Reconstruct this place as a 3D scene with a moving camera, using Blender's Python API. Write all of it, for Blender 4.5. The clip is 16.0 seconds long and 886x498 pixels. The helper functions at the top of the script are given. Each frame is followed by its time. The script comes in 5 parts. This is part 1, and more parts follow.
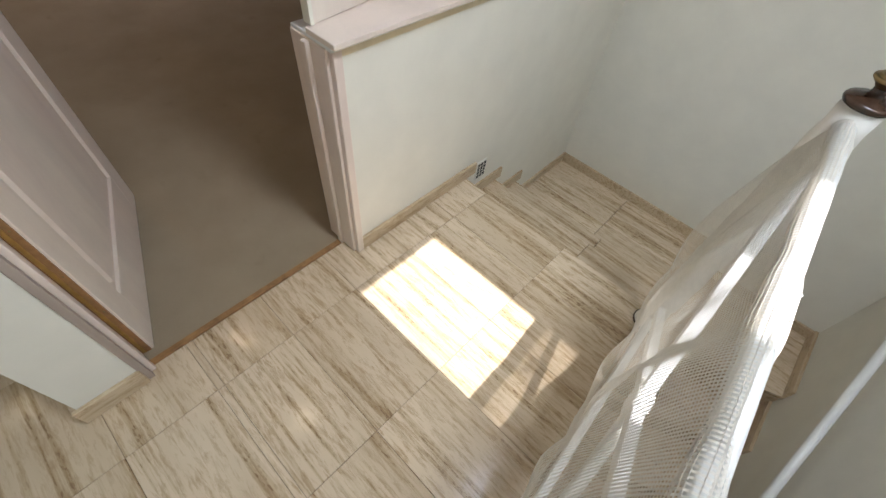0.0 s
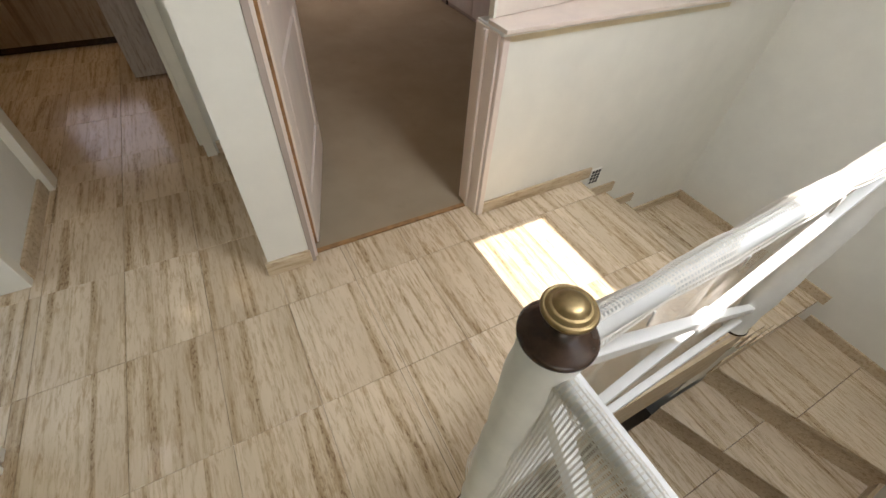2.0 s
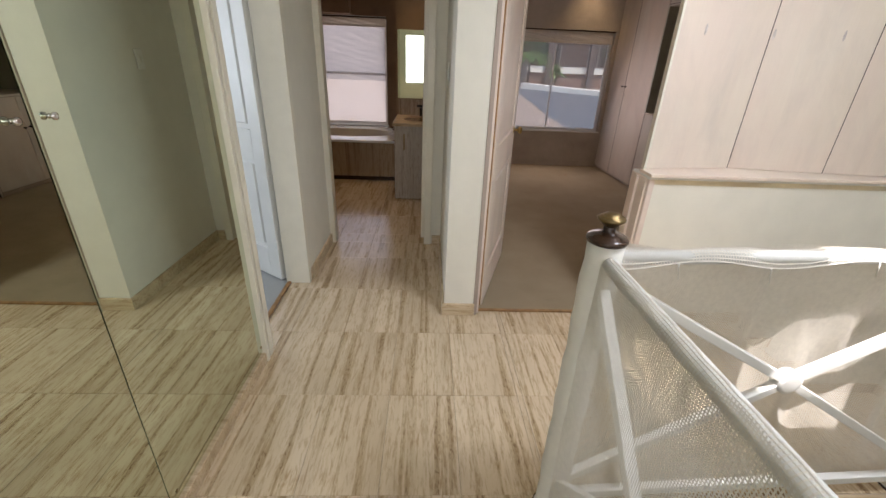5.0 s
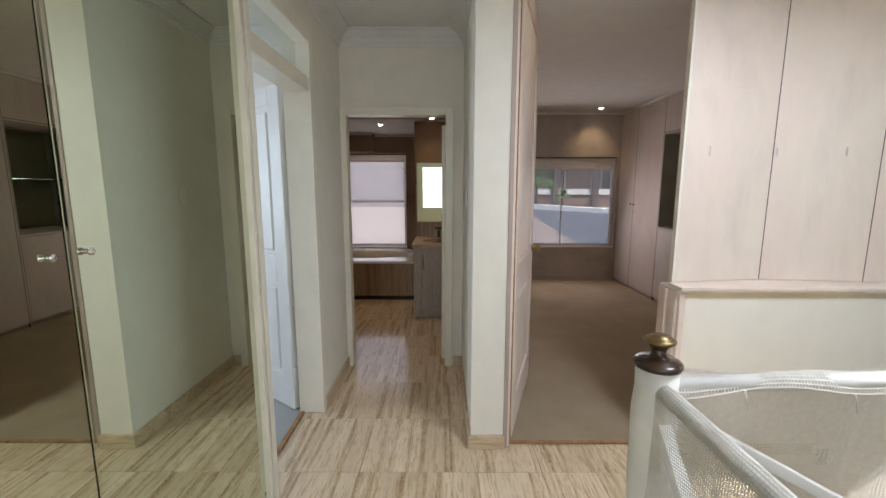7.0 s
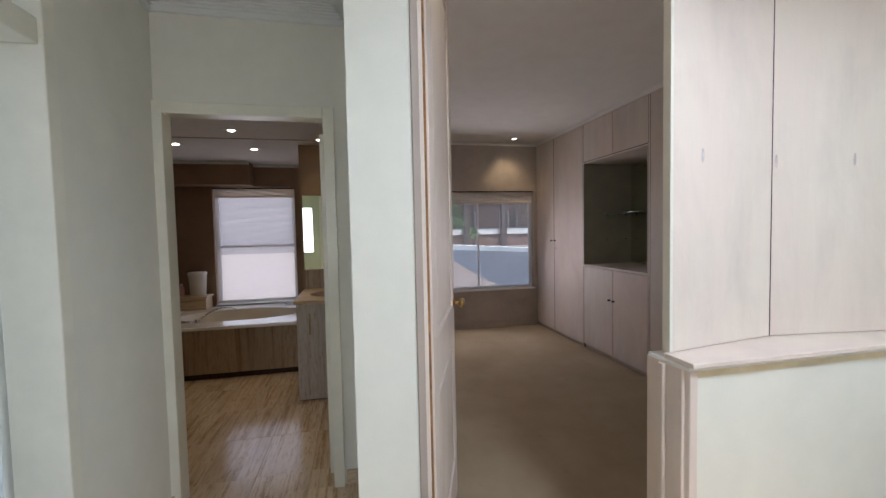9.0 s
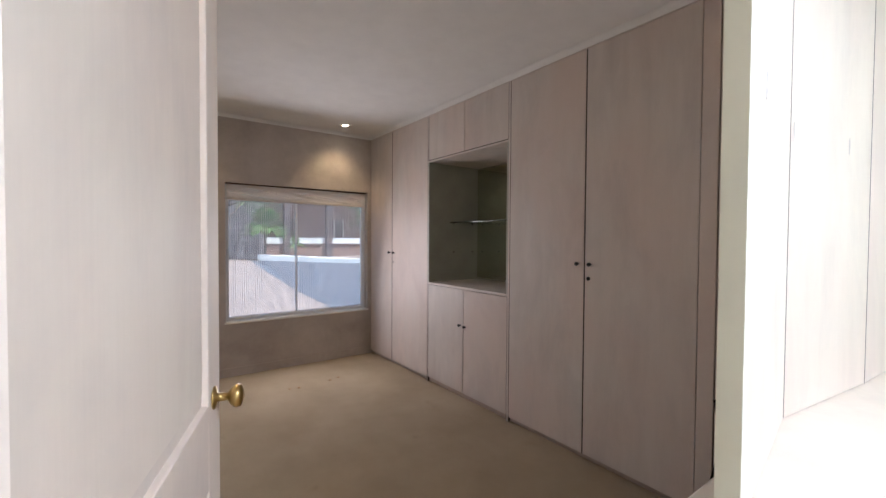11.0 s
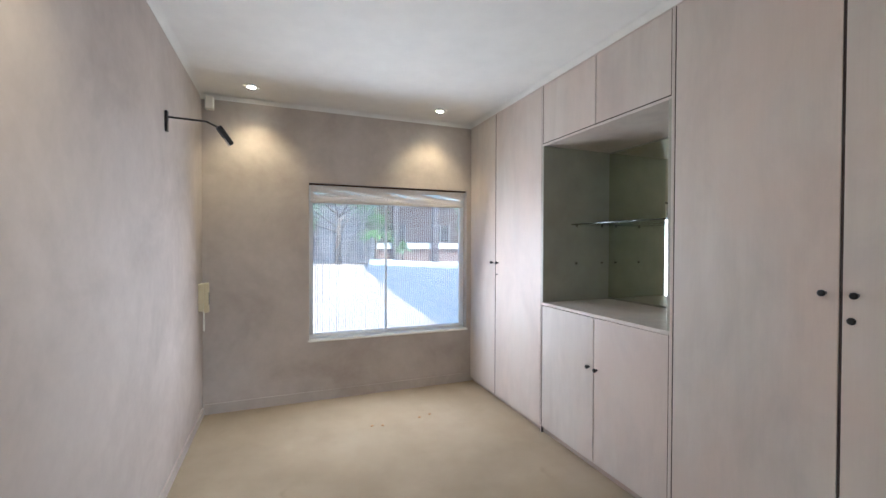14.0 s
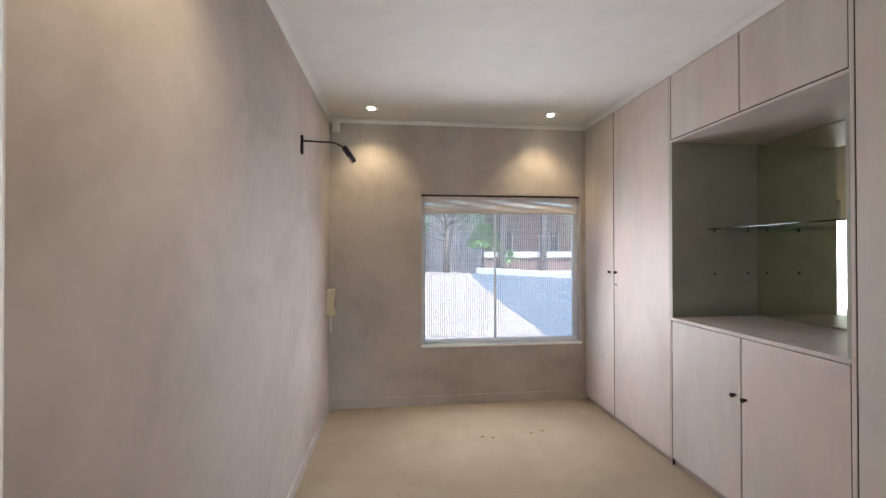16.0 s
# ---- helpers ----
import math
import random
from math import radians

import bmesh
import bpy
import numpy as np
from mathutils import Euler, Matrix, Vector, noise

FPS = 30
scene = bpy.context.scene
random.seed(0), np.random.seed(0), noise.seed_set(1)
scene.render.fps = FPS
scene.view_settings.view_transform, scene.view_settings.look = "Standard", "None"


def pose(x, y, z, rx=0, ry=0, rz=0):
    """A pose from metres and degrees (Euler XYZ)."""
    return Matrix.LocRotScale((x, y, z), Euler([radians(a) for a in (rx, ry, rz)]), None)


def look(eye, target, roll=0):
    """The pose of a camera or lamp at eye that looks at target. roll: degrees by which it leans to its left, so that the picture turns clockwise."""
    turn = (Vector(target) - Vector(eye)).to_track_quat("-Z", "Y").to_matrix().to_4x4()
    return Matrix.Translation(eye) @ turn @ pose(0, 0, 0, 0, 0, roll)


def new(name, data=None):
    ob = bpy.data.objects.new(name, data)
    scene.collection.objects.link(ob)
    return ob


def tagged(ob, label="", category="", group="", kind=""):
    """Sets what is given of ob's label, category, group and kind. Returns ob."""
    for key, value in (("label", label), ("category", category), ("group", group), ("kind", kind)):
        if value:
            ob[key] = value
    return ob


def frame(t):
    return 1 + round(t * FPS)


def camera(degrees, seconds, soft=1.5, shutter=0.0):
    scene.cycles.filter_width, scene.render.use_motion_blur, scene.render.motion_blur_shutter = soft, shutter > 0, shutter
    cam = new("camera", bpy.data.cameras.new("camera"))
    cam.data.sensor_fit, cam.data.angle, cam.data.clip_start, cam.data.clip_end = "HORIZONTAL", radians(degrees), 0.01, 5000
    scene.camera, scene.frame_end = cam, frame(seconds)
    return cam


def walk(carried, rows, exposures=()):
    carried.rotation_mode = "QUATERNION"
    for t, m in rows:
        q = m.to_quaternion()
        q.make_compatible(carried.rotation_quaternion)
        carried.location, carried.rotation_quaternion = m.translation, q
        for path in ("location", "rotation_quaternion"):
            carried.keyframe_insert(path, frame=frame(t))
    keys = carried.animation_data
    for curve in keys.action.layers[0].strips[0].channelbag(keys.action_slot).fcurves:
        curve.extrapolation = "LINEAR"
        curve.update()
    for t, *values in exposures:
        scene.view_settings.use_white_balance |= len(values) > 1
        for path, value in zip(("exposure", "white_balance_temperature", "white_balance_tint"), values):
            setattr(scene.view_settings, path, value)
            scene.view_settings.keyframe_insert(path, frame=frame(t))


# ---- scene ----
cam = camera(94.6, 16.0)
PATH = [
    (0, (-0.136, -0.034, 1.56), (-0.886, 0.933, -0.021), 7.8),
    (0.5, (-0.076, -0.194, 1.566), (-0.922, 0.711, -0.005), 6.4),
    (1, (0.0, -0.307, 1.582), (-0.943, 0.537, 0.033), 5.5),
    (1.5, (0.125, -0.375, 1.559), (-0.933, 0.414, 0.057), 4.8),
    (2, (0.254, -0.435, 1.55), (-0.913, 0.272, 0.087), 4.3),
    (2.5, (0.388, -0.535, 1.534), (-0.876, 0.088, 0.116), 3.8),
    (3, (0.535, -0.585, 1.509), (-0.838, -0.078, 0.146), 2.8),
    (3.5, (0.708, -0.596, 1.501), (-0.785, -0.227, 0.222), 2.0),
    (4, (0.871, -0.61, 1.496), (-0.745, -0.38, 0.341), 1.5),
    (4.2, (0.92, -0.634, 1.491), (-0.739, -0.434, 0.392), 2.1),
    (6.3, (1.161, -0.63, 1.533), (-0.786, -0.664, 1.077), 1.1),
    (6.5, (1.148, -0.637, 1.533), (-0.808, -0.666, 1.116), 1.0),
    (7, (1.009, -0.662, 1.505), (-0.969, -0.663, 1.211), 0.1),
    (7.5, (0.826, -0.681, 1.495), (-1.166, -0.627, 1.321), -1.1),
    (8, (0.607, -0.65, 1.484), (-1.387, -0.519, 1.392), -1.6),
    (8.5, (0.342, -0.57, 1.483), (-1.641, -0.328, 1.401), -1.4),
    (9, (0.037, -0.485, 1.45), (-1.917, -0.07, 1.357), -1.2),
    (9.5, (-0.263, -0.393, 1.425), (-2.155, 0.246, 1.326), -1.2),
    (10, (-0.549, -0.293, 1.405), (-2.355, 0.564, 1.324), -0.3),
    (10.2, (-0.646, -0.262, 1.41), (-2.408, 0.68, 1.334), 0.0),
    (12.3, (-1.438, 0.181, 1.441), (-2.965, 1.471, 1.429), -0.1),
    (12.5, (-1.488, 0.227, 1.443), (-3.046, 1.481, 1.433), -0.1),
    (13, (-1.603, 0.306, 1.447), (-3.268, 1.413, 1.433), -0.1),
    (13.5, (-1.695, 0.319, 1.443), (-3.469, 1.242, 1.421), -0.1),
    (14, (-1.749, 0.328, 1.451), (-3.612, 1.055, 1.424), 0.2),
    (14.5, (-1.776, 0.336, 1.457), (-3.698, 0.891, 1.437), 0.6),
    (15, (-1.773, 0.329, 1.456), (-3.729, 0.747, 1.449), 0.6),
    (15.5, (-1.779, 0.313, 1.458), (-3.755, 0.625, 1.462), 0.2),
    (16, (-1.79, 0.312, 1.45), (-3.777, 0.537, 1.465), -0.1),
]
EXPOSURES = [(0, 0.8, 6050, 14), (1.5, 0.85, 6350, 16), (3.5, 0.93, 6550, 18), (6.5, 0.98, 6250, 17), (8.5, 1.05, 5800, 14), (10.2, 1.15, 5650, 14),
             (12.3, 2.95, 5400, 7), (13.5, 2.88, 4950, 3), (14, 2.62, 5000, 3), (15.5, 2.38, 5250, 6), (16, 2.35, 5350, 6)]
walk(cam, [(t, look(eye, target, roll)) for t, eye, target, roll in PATH], EXPOSURES)

# ---- light ----
def make_world():
    w = bpy.data.worlds.new("sky_world")
    scene.world = w
    w.use_nodes = True
    nt = w.node_tree
    bg = nt.nodes["Background"]
    sky = nt.nodes.new("ShaderNodeTexSky")
    sky.sky_type = "NISHITA"
    sky.sun_disc = False
    sky.sun_elevation = radians(SUN_EL)
    sky.sun_rotation = radians(90 - SUN_AZ)
    nt.links.new(sky.outputs[0], bg.inputs[0])
    bg.inputs[1].default_value = 0.10


SUN_EL, SUN_AZ = 72.0, 3.0      # azimuth from +x towards +y
make_world()


def lamp(name, kind, m, energy, colour=(1, 1, 1), size=None, spot=None):
    d = bpy.data.lights.new(name, kind)
    d.energy, d.color = energy, colour
    if kind == "AREA":
        d.shape, d.size, d.size_y = "RECTANGLE", size[0], size[1]
    elif kind == "SPOT":
        d.spot_size, d.spot_blend, d.shadow_soft_size = radians(spot), 0.8, 0.04
    elif kind == "POINT":
        d.shadow_soft_size = size or 0.04
    ob = new(name, d)
    ob.matrix_world = m
    return ob


sx = math.cos(radians(SUN_EL)) * math.cos(radians(SUN_AZ))
sy = math.cos(radians(SUN_EL)) * math.sin(radians(SUN_AZ))
sun = lamp("sun", "SUN", look((sx * 30, sy * 30, 28.5), (0, 0, 0)), 5.0, (1.0, 0.97, 0.92))
sun.data.angle = radians(0.5)

DAY = (0.86, 0.94, 1.0)
WARM = (1.0, 0.72, 0.38)
# sky light standing in the openings; the passage lamp is added fill
lamp("skylight_daylight", "AREA", look((0.36, 0.76, 2.80), (-0.35, 0.5, 0)), 35, DAY, (0.75, 0.42))
lamp("bedroom_window_daylight", "AREA", look((-5.48, 1.10, 1.22), (-2.0, 1.0, 0.6)), 7.0, (1.0, 0.88, 0.82), (1.0, 1.1))
lamp("bath_window_daylight", "AREA", look((-5.725, -1.75, 1.3), (0, -1.75, 1.3)), 2.0, (1.0, 0.93, 0.95), (0.9, 1.4))
lamp("side_room_daylight", "AREA", look((-1.5, -4.42, 1.5), (-1.6, 0, 1.2)), 17, (0.8, 0.92, 1.0), (1.5, 1.3))
# fill lamp added to brighten the passage from an unseen end
lamp("passage_fill_light", "AREA", look((3.32, -0.85, 1.5), (0, -0.85, 1.0)), 8.5, (0.95, 0.97, 1.0), (0.9, 1.3))

# ---- materials ----
def material(name, build):
    m = bpy.data.materials.new(name)
    m.use_nodes = True
    nt = m.node_tree
    bsdf = nt.nodes["Principled BSDF"]
    build(nt, bsdf)
    return m


def node(nt, kind, **inputs):
    n = nt.nodes.new(kind)
    for k, v in inputs.items():
        n.inputs[k.replace("_", " ")].default_value = v
    return n


def coords(nt, scale=(1, 1, 1), world=True, jitter=0.0):
    if world:
        c = nt.nodes.new("ShaderNodeNewGeometry").outputs["Position"]
    else:
        c = nt.nodes.new("ShaderNodeTexCoord").outputs["Object"]
    if jitter:
        oi = nt.nodes.new("ShaderNodeObjectInfo")
        mul = nt.nodes.new("ShaderNodeMath")
        mul.operation = "MULTIPLY"
        mul.inputs[1].default_value = jitter
        nt.links.new(oi.outputs["Random"], mul.inputs[0])
        add = nt.nodes.new("ShaderNodeVectorMath")
        nt.links.new(c, add.inputs[0])
        nt.links.new(mul.outputs[0], add.inputs[1])
        c = add.outputs[0]
    mp = nt.nodes.new("ShaderNodeMapping")
    mp.inputs["Scale"].default_value = scale
    nt.links.new(c, mp.inputs["Vector"])
    return mp.outputs[0]


def noise_tex(nt, vec, scale, detail=5, rough=0.6, distort=0.0):
    n = nt.nodes.new("ShaderNodeTexNoise")
    n.inputs["Scale"].default_value = scale
    n.inputs["Detail"].default_value = detail
    n.inputs["Roughness"].default_value = rough
    n.inputs["Distortion"].default_value = distort
    nt.links.new(vec, n.inputs["Vector"])
    return n.outputs["Fac"]


def ramp(nt, fac, stops):
    r = nt.nodes.new("ShaderNodeValToRGB")
    els = r.color_ramp.elements
    while len(els) < len(stops):
        els.new(0.5)
    for e, (p, c) in zip(els, stops):
        e.position = p
        e.color = (*c, 1) if len(c) == 3 else c
    nt.links.new(fac, r.inputs[0])
    return r.outputs[0]


def mix(nt, fac, a, b, mode="MIX"):
    m = nt.nodes.new("ShaderNodeMix")
    m.data_type, m.blend_type = "RGBA", mode
    for s, v in ((0, fac), (6, a), (7, b)):
        if hasattr(v, "links"):
            nt.links.new(v, m.inputs[s])
        elif s == 0:
            m.inputs[s].default_value = v
        else:
            m.inputs[s].default_value = (*v, 1)
    return m.outputs[2]


def bump(nt, bsdf, height, strength=0.2, dist=0.01):
    b = nt.nodes.new("ShaderNodeBump")
    b.inputs["Strength"].default_value = strength
    b.inputs["Distance"].default_value = dist
    nt.links.new(height, b.inputs["Height"])
    nt.links.new(b.outputs[0], bsdf.inputs["Normal"])


def plain(name, colour, rough=0.6, metal=0.0, vary=0.06, scale=6.0, relief=0.08, grain=120.0):
    def build(nt, bsdf):
        v = coords(nt)
        big = noise_tex(nt, v, scale, 4)
        fine = noise_tex(nt, v, grain, 3)
        lo = tuple(max(0.0, c * (1 - vary * 2)) for c in colour)
        hi = tuple(min(1.0, c * (1 + vary)) for c in colour)
        base = ramp(nt, big, [(0.3, lo), (0.7, hi)])
        nt.links.new(base, bsdf.inputs["Base Color"])
        bsdf.inputs["Roughness"].default_value = rough
        bsdf.inputs["Metallic"].default_value = metal
        if relief:
            bump(nt, bsdf, fine, relief, 0.003)
    return material(name, build)


def streaked(name, dark, mid, light, axis=0, rough=0.3, pits=True, density=1.0, world=True):
    """Vein-cut stone: long streaks along one axis, with rows of pits and a slow change of tone."""
    def build(nt, bsdf):
        def field(across, along, detail, rgh, distort, seed):
            sc = [across * density] * 3
            sc[axis] = along
            return noise_tex(nt, coords(nt, tuple(sc), world, seed), 1.0, detail, rgh, distort)
        a = field(19.0, 0.8, 8, 0.66, 0.35, 37.0)
        b = field(62.0, 11.0, 6, 0.70, 0.4, 37.0)
        c = field(5.0, 0.9, 3, 0.5, 0.3, 53.0)
        base = ramp(nt, a, [(0.28, dark), (0.40, mid), (0.50, light), (0.62, light), (0.78, mid)])
        fine = ramp(nt, b, [(0.34, (0.66, 0.56, 0.45)), (0.52, (1, 1, 1))])
        base = mix(nt, ramp(nt, c, [(0.35, (0.55, 0.55, 0.55)), (0.65, (1.0, 1.0, 1.0))]), base, fine, "MULTIPLY")
        base = mix(nt, 0.5, base, ramp(nt, c, [(0.34, (0.70, 0.65, 0.59)), (0.60, (1, 1, 1))]), "MULTIPLY")
        oi = nt.nodes.new("ShaderNodeObjectInfo")
        tone = ramp(nt, oi.outputs["Random"], [(0.0, (0.90, 0.885, 0.86)), (1.0, (1.0, 1.0, 1.0))])
        base = mix(nt, 1.0, base, tone, "MULTIPLY")
        if pits:
            p = field(120.0, 42.0, 2, 0.5, 0.0, 37.0)
            band = ramp(nt, a, [(0.36, (1, 1, 1)), (0.46, (0, 0, 0))])
            pit = ramp(nt, p, [(0.53, (0, 0, 0)), (0.61, (1, 1, 1))])
            pit = mix(nt, 1.0, pit, band, "MULTIPLY")
            base = mix(nt, pit, base, (0.27, 0.17, 0.09))
            inv = ramp(nt, pit, [(0.0, (1, 1, 1)), (1.0, (0, 0, 0))])
            bump(nt, bsdf, inv, 0.2, 0.0015)
        nt.links.new(base, bsdf.inputs["Base Color"])
        r = ramp(nt, b, [(0.3, (rough + 0.10,) * 3), (0.6, (rough,) * 3)])
        nt.links.new(r, bsdf.inputs["Roughness"])
        bsdf.inputs["Specular IOR Level"].default_value = 0.75 if rough < 0.2 else 0.5
    return material(name, build)


def washed(name, dark, light, pink, rough=0.5, axis=2):
    """Limewashed board: faint upright grain and cloudy tints."""
    def build(nt, bsdf):
        s = [11.0] * 3
        s[axis] = 1.3
        g = noise_tex(nt, coords(nt, tuple(s), True, 11.0), 1.0, 4, 0.55, 0.3)
        c = noise_tex(nt, coords(nt, (1.6, 1.6, 0.9), True, 11.0), 1.0, 4, 0.55)
        s3 = [150.0] * 3
        s3[axis] = 5.0
        f = noise_tex(nt, coords(nt, tuple(s3), True, 11.0), 1.0, 3, 0.6)
        base = ramp(nt, g, [(0.25, dark), (0.62, light)])
        base = mix(nt, ramp(nt, c, [(0.40, (0, 0, 0)), (0.60, (0.9, 0.9, 0.9))]), base, pink)
        base = mix(nt, 0.045, base, ramp(nt, f, [(0.3, (0.55, 0.5, 0.46)), (0.6, (1, 1, 1))]), "MULTIPLY")
        blot = noise_tex(nt, coords(nt, (3.4, 3.4, 1.5), True, 23.0), 1.0, 5, 0.65, 0.4)
        base = mix(nt, 0.6, base, ramp(nt, blot, [(0.30, (0.80, 0.80, 0.82)), (0.55, (1, 1, 1))]), "MULTIPLY")
        nt.links.new(base, bsdf.inputs["Base Color"])
        bsdf.inputs["Roughness"].default_value = rough
        bump(nt, bsdf, f, 0.06, 0.002)
    return material(name, build)


def clouded(name, a, b, c, scale=1.6, rough=0.75):
    """Rag-rolled wall paint with soft patches."""
    def build(nt, bsdf):
        v = coords(nt)
        n1 = noise_tex(nt, v, scale, 5, 0.6, 0.4)
        n2 = noise_tex(nt, v, scale * 7, 5, 0.65)
        base = ramp(nt, n1, [(0.3, a), (0.5, b), (0.72, c)])
        base = mix(nt, 0.35, base, ramp(nt, n2, [(0.3, (0.78, 0.77, 0.76)), (0.65, (1, 1, 1))]), "MULTIPLY")
        nt.links.new(base, bsdf.inputs["Base Color"])
        bsdf.inputs["Roughness"].default_value = rough
        bump(nt, bsdf, noise_tex(nt, v, 90, 3), 0.12, 0.003)
    return material(name, build)


def carpet_mat(name, a, b, stain):
    def build(nt, bsdf):
        v = coords(nt)
        n1 = noise_tex(nt, v, 2.2, 5, 0.6)
        n2 = noise_tex(nt, v, 260, 2, 0.6)
        n3 = noise_tex(nt, v, 900, 1)
        base = ramp(nt, n1, [(0.28, a), (0.7, b)])
        base = mix(nt, ramp(nt, noise_tex(nt, v, 5.0, 5, 0.7), [(0.62, (0, 0, 0)), (0.78, (0.5, 0.5, 0.5))]), base, stain)
        base = mix(nt, 0.5, base, ramp(nt, n2, [(0.25, (0.55, 0.55, 0.55)), (0.75, (1, 1, 1))]), "MULTIPLY")
        nt.links.new(base, bsdf.inputs["Base Color"])
        bsdf.inputs["Roughness"].default_value = 1.0
        bsdf.inputs["Specular IOR Level"].default_value = 0.05
        bump(nt, bsdf, mix(nt, 0.5, n2, n3), 0.6, 0.004)
    return material(name, build)


def emitter(name, colour, strength):
    def build(nt, bsdf):
        bsdf.inputs["Emission Color"].default_value = (*colour, 1)
        bsdf.inputs["Emission Strength"].default_value = strength
        bsdf.inputs["Base Color"].default_value = (*colour, 1)
    return material(name, build)


def glassy(name, tint=(1, 1, 1), rough=0.0):
    def build(nt, bsdf):
        bsdf.inputs["Base Color"].default_value = (*tint, 1)
        bsdf.inputs["Roughness"].default_value = rough
        bsdf.inputs["Transmission Weight"].default_value = 1.0
        bsdf.inputs["IOR"].default_value = 1.45
    return material(name, build)


def mirrored(name):
    def build(nt, bsdf):
        bsdf.inputs["Base Color"].default_value = (0.66, 0.70, 0.57, 1)
        bsdf.inputs["Metallic"].default_value = 1.0
        bsdf.inputs["Roughness"].default_value = 0.0
    return material(name, build)


TRAV = streaked("travertine", (0.38, 0.26, 0.145), (0.59, 0.45, 0.28), (0.77, 0.63, 0.45), 0, 0.13)
TRAV_EDGE = streaked("travertine_skirting", (0.46, 0.335, 0.20), (0.58, 0.45, 0.285), (0.67, 0.54, 0.365), 1, 0.4, False)
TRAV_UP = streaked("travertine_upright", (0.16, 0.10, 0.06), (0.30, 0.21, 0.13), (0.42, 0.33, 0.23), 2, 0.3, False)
GROUT = plain("grout", (0.42, 0.33, 0.24), 0.9)
CREAM = plain("cream_wall_paint", (0.80, 0.77, 0.675), 0.6, vary=0.02, relief=0.06)
OLIVE = plain("khaki_wall_paint", (0.60, 0.58, 0.44), 0.55, vary=0.03, relief=0.06)
WHITE = plain("white_paint", (0.84, 0.83, 0.79), 0.4, vary=0.02, relief=0.03)
IVORY = plain("ivory_gloss_paint", (0.82, 0.78, 0.66), 0.3, vary=0.03, relief=0.02)
CEIL = plain("ceiling_paint", (0.80, 0.79, 0.75), 0.85, vary=0.02)
PINKWOOD = washed("limewashed_screen_wood", (0.76, 0.655, 0.55), (0.80, 0.705, 0.60), (0.78, 0.65, 0.56))
GREYWOOD = washed("limewashed_cupboard_wood", (0.54, 0.485, 0.43), (0.60, 0.545, 0.49), (0.60, 0.50, 0.435))
STOPWOOD = washed("weathered_strip_wood", (0.36, 0.29, 0.24), (0.46, 0.38, 0.32), (0.42, 0.33, 0.28))
TAUPE = clouded("taupe_wall_paint", (0.38, 0.325, 0.28), (0.46, 0.405, 0.355), (0.53, 0.47, 0.42))
BROWN = clouded("brown_bath_paint", (0.20, 0.125, 0.075), (0.26, 0.17, 0.10), (0.31, 0.21, 0.13))
CARPET = carpet_mat("beige_carpet", (0.345, 0.275, 0.185), (0.425, 0.345, 0.24), (0.26, 0.20, 0.13))
GREYCARPET = carpet_mat("grey_carpet", (0.40, 0.41, 0.40), (0.48, 0.49, 0.48), (0.34, 0.33, 0.31))
BRASS = plain("aged_brass", (0.55, 0.38, 0.14), 0.28, 1.0, 0.12, 20, 0.03)
BRASS_DULL = plain("dull_brass", (0.30, 0.215, 0.10), 0.38, 1.0, 0.2, 30, 0.03)
DARKWOOD = plain("dark_stained_wood", (0.05, 0.025, 0.014), 0.22, 0.0, 0.25, 40, 0.04)
RAW = plain("raw_wood_edge", (0.36, 0.19, 0.07), 0.6, 0.0, 0.2, 20, 0.1)
BLACK = plain("black_metal", (0.02, 0.02, 0.02), 0.35, 0.3, 0.1)
CHROME = plain("chrome", (0.75, 0.75, 0.75), 0.12, 1.0, 0.02, relief=0)
PLASTIC = plain("white_plastic", (0.78, 0.76, 0.68), 0.4, vary=0.02, relief=0)
CREAM_PLASTIC = plain("cream_plastic", (0.62, 0.55, 0.36), 0.4, vary=0.02, relief=0)
NET = plain("white_wrap_cloth", (0.80, 0.77, 0.70), 0.7, vary=0.05)
SEAM = plain("dark_gap", (0.05, 0.035, 0.03), 0.9, relief=0)
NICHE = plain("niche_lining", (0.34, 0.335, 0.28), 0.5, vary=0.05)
BULB = emitter("lamp_glow", (1.0, 0.86, 0.62), 16)
MIRROR = mirrored("mirror_silver")
GLASS = glassy("clear_glass", (0.95, 0.99, 0.97))
GREENGLASS = glassy("green_glass", (0.55, 0.75, 0.68))
BATHWHITE = plain("bath_enamel", (0.72, 0.66, 0.55), 0.15, vary=0.01, relief=0)
def yarn_mat(name, colour, through_light):
    def build(nt, bsdf):
        v = coords(nt)
        base = ramp(nt, noise_tex(nt, v, 60, 3), [(0.3, tuple(c * 0.88 for c in colour)), (0.7, colour)])
        nt.links.new(base, bsdf.inputs["Base Color"])
        bsdf.inputs["Roughness"].default_value = 0.8
        tr = nt.nodes.new("ShaderNodeBsdfTranslucent")
        nt.links.new(base, tr.inputs[0])
        mx_ = nt.nodes.new("ShaderNodeMixShader")
        mx_.inputs[0].default_value = through_light
        nt.links.new(bsdf.outputs[0], mx_.inputs[1])
        nt.links.new(tr.outputs[0], mx_.inputs[2])
        nt.links.new(mx_.outputs[0], nt.nodes["Material Output"].inputs[0])
    return material(name, build)


BLIND = yarn_mat("woven_blind_yarn", (0.82, 0.78, 0.74), 0.75)


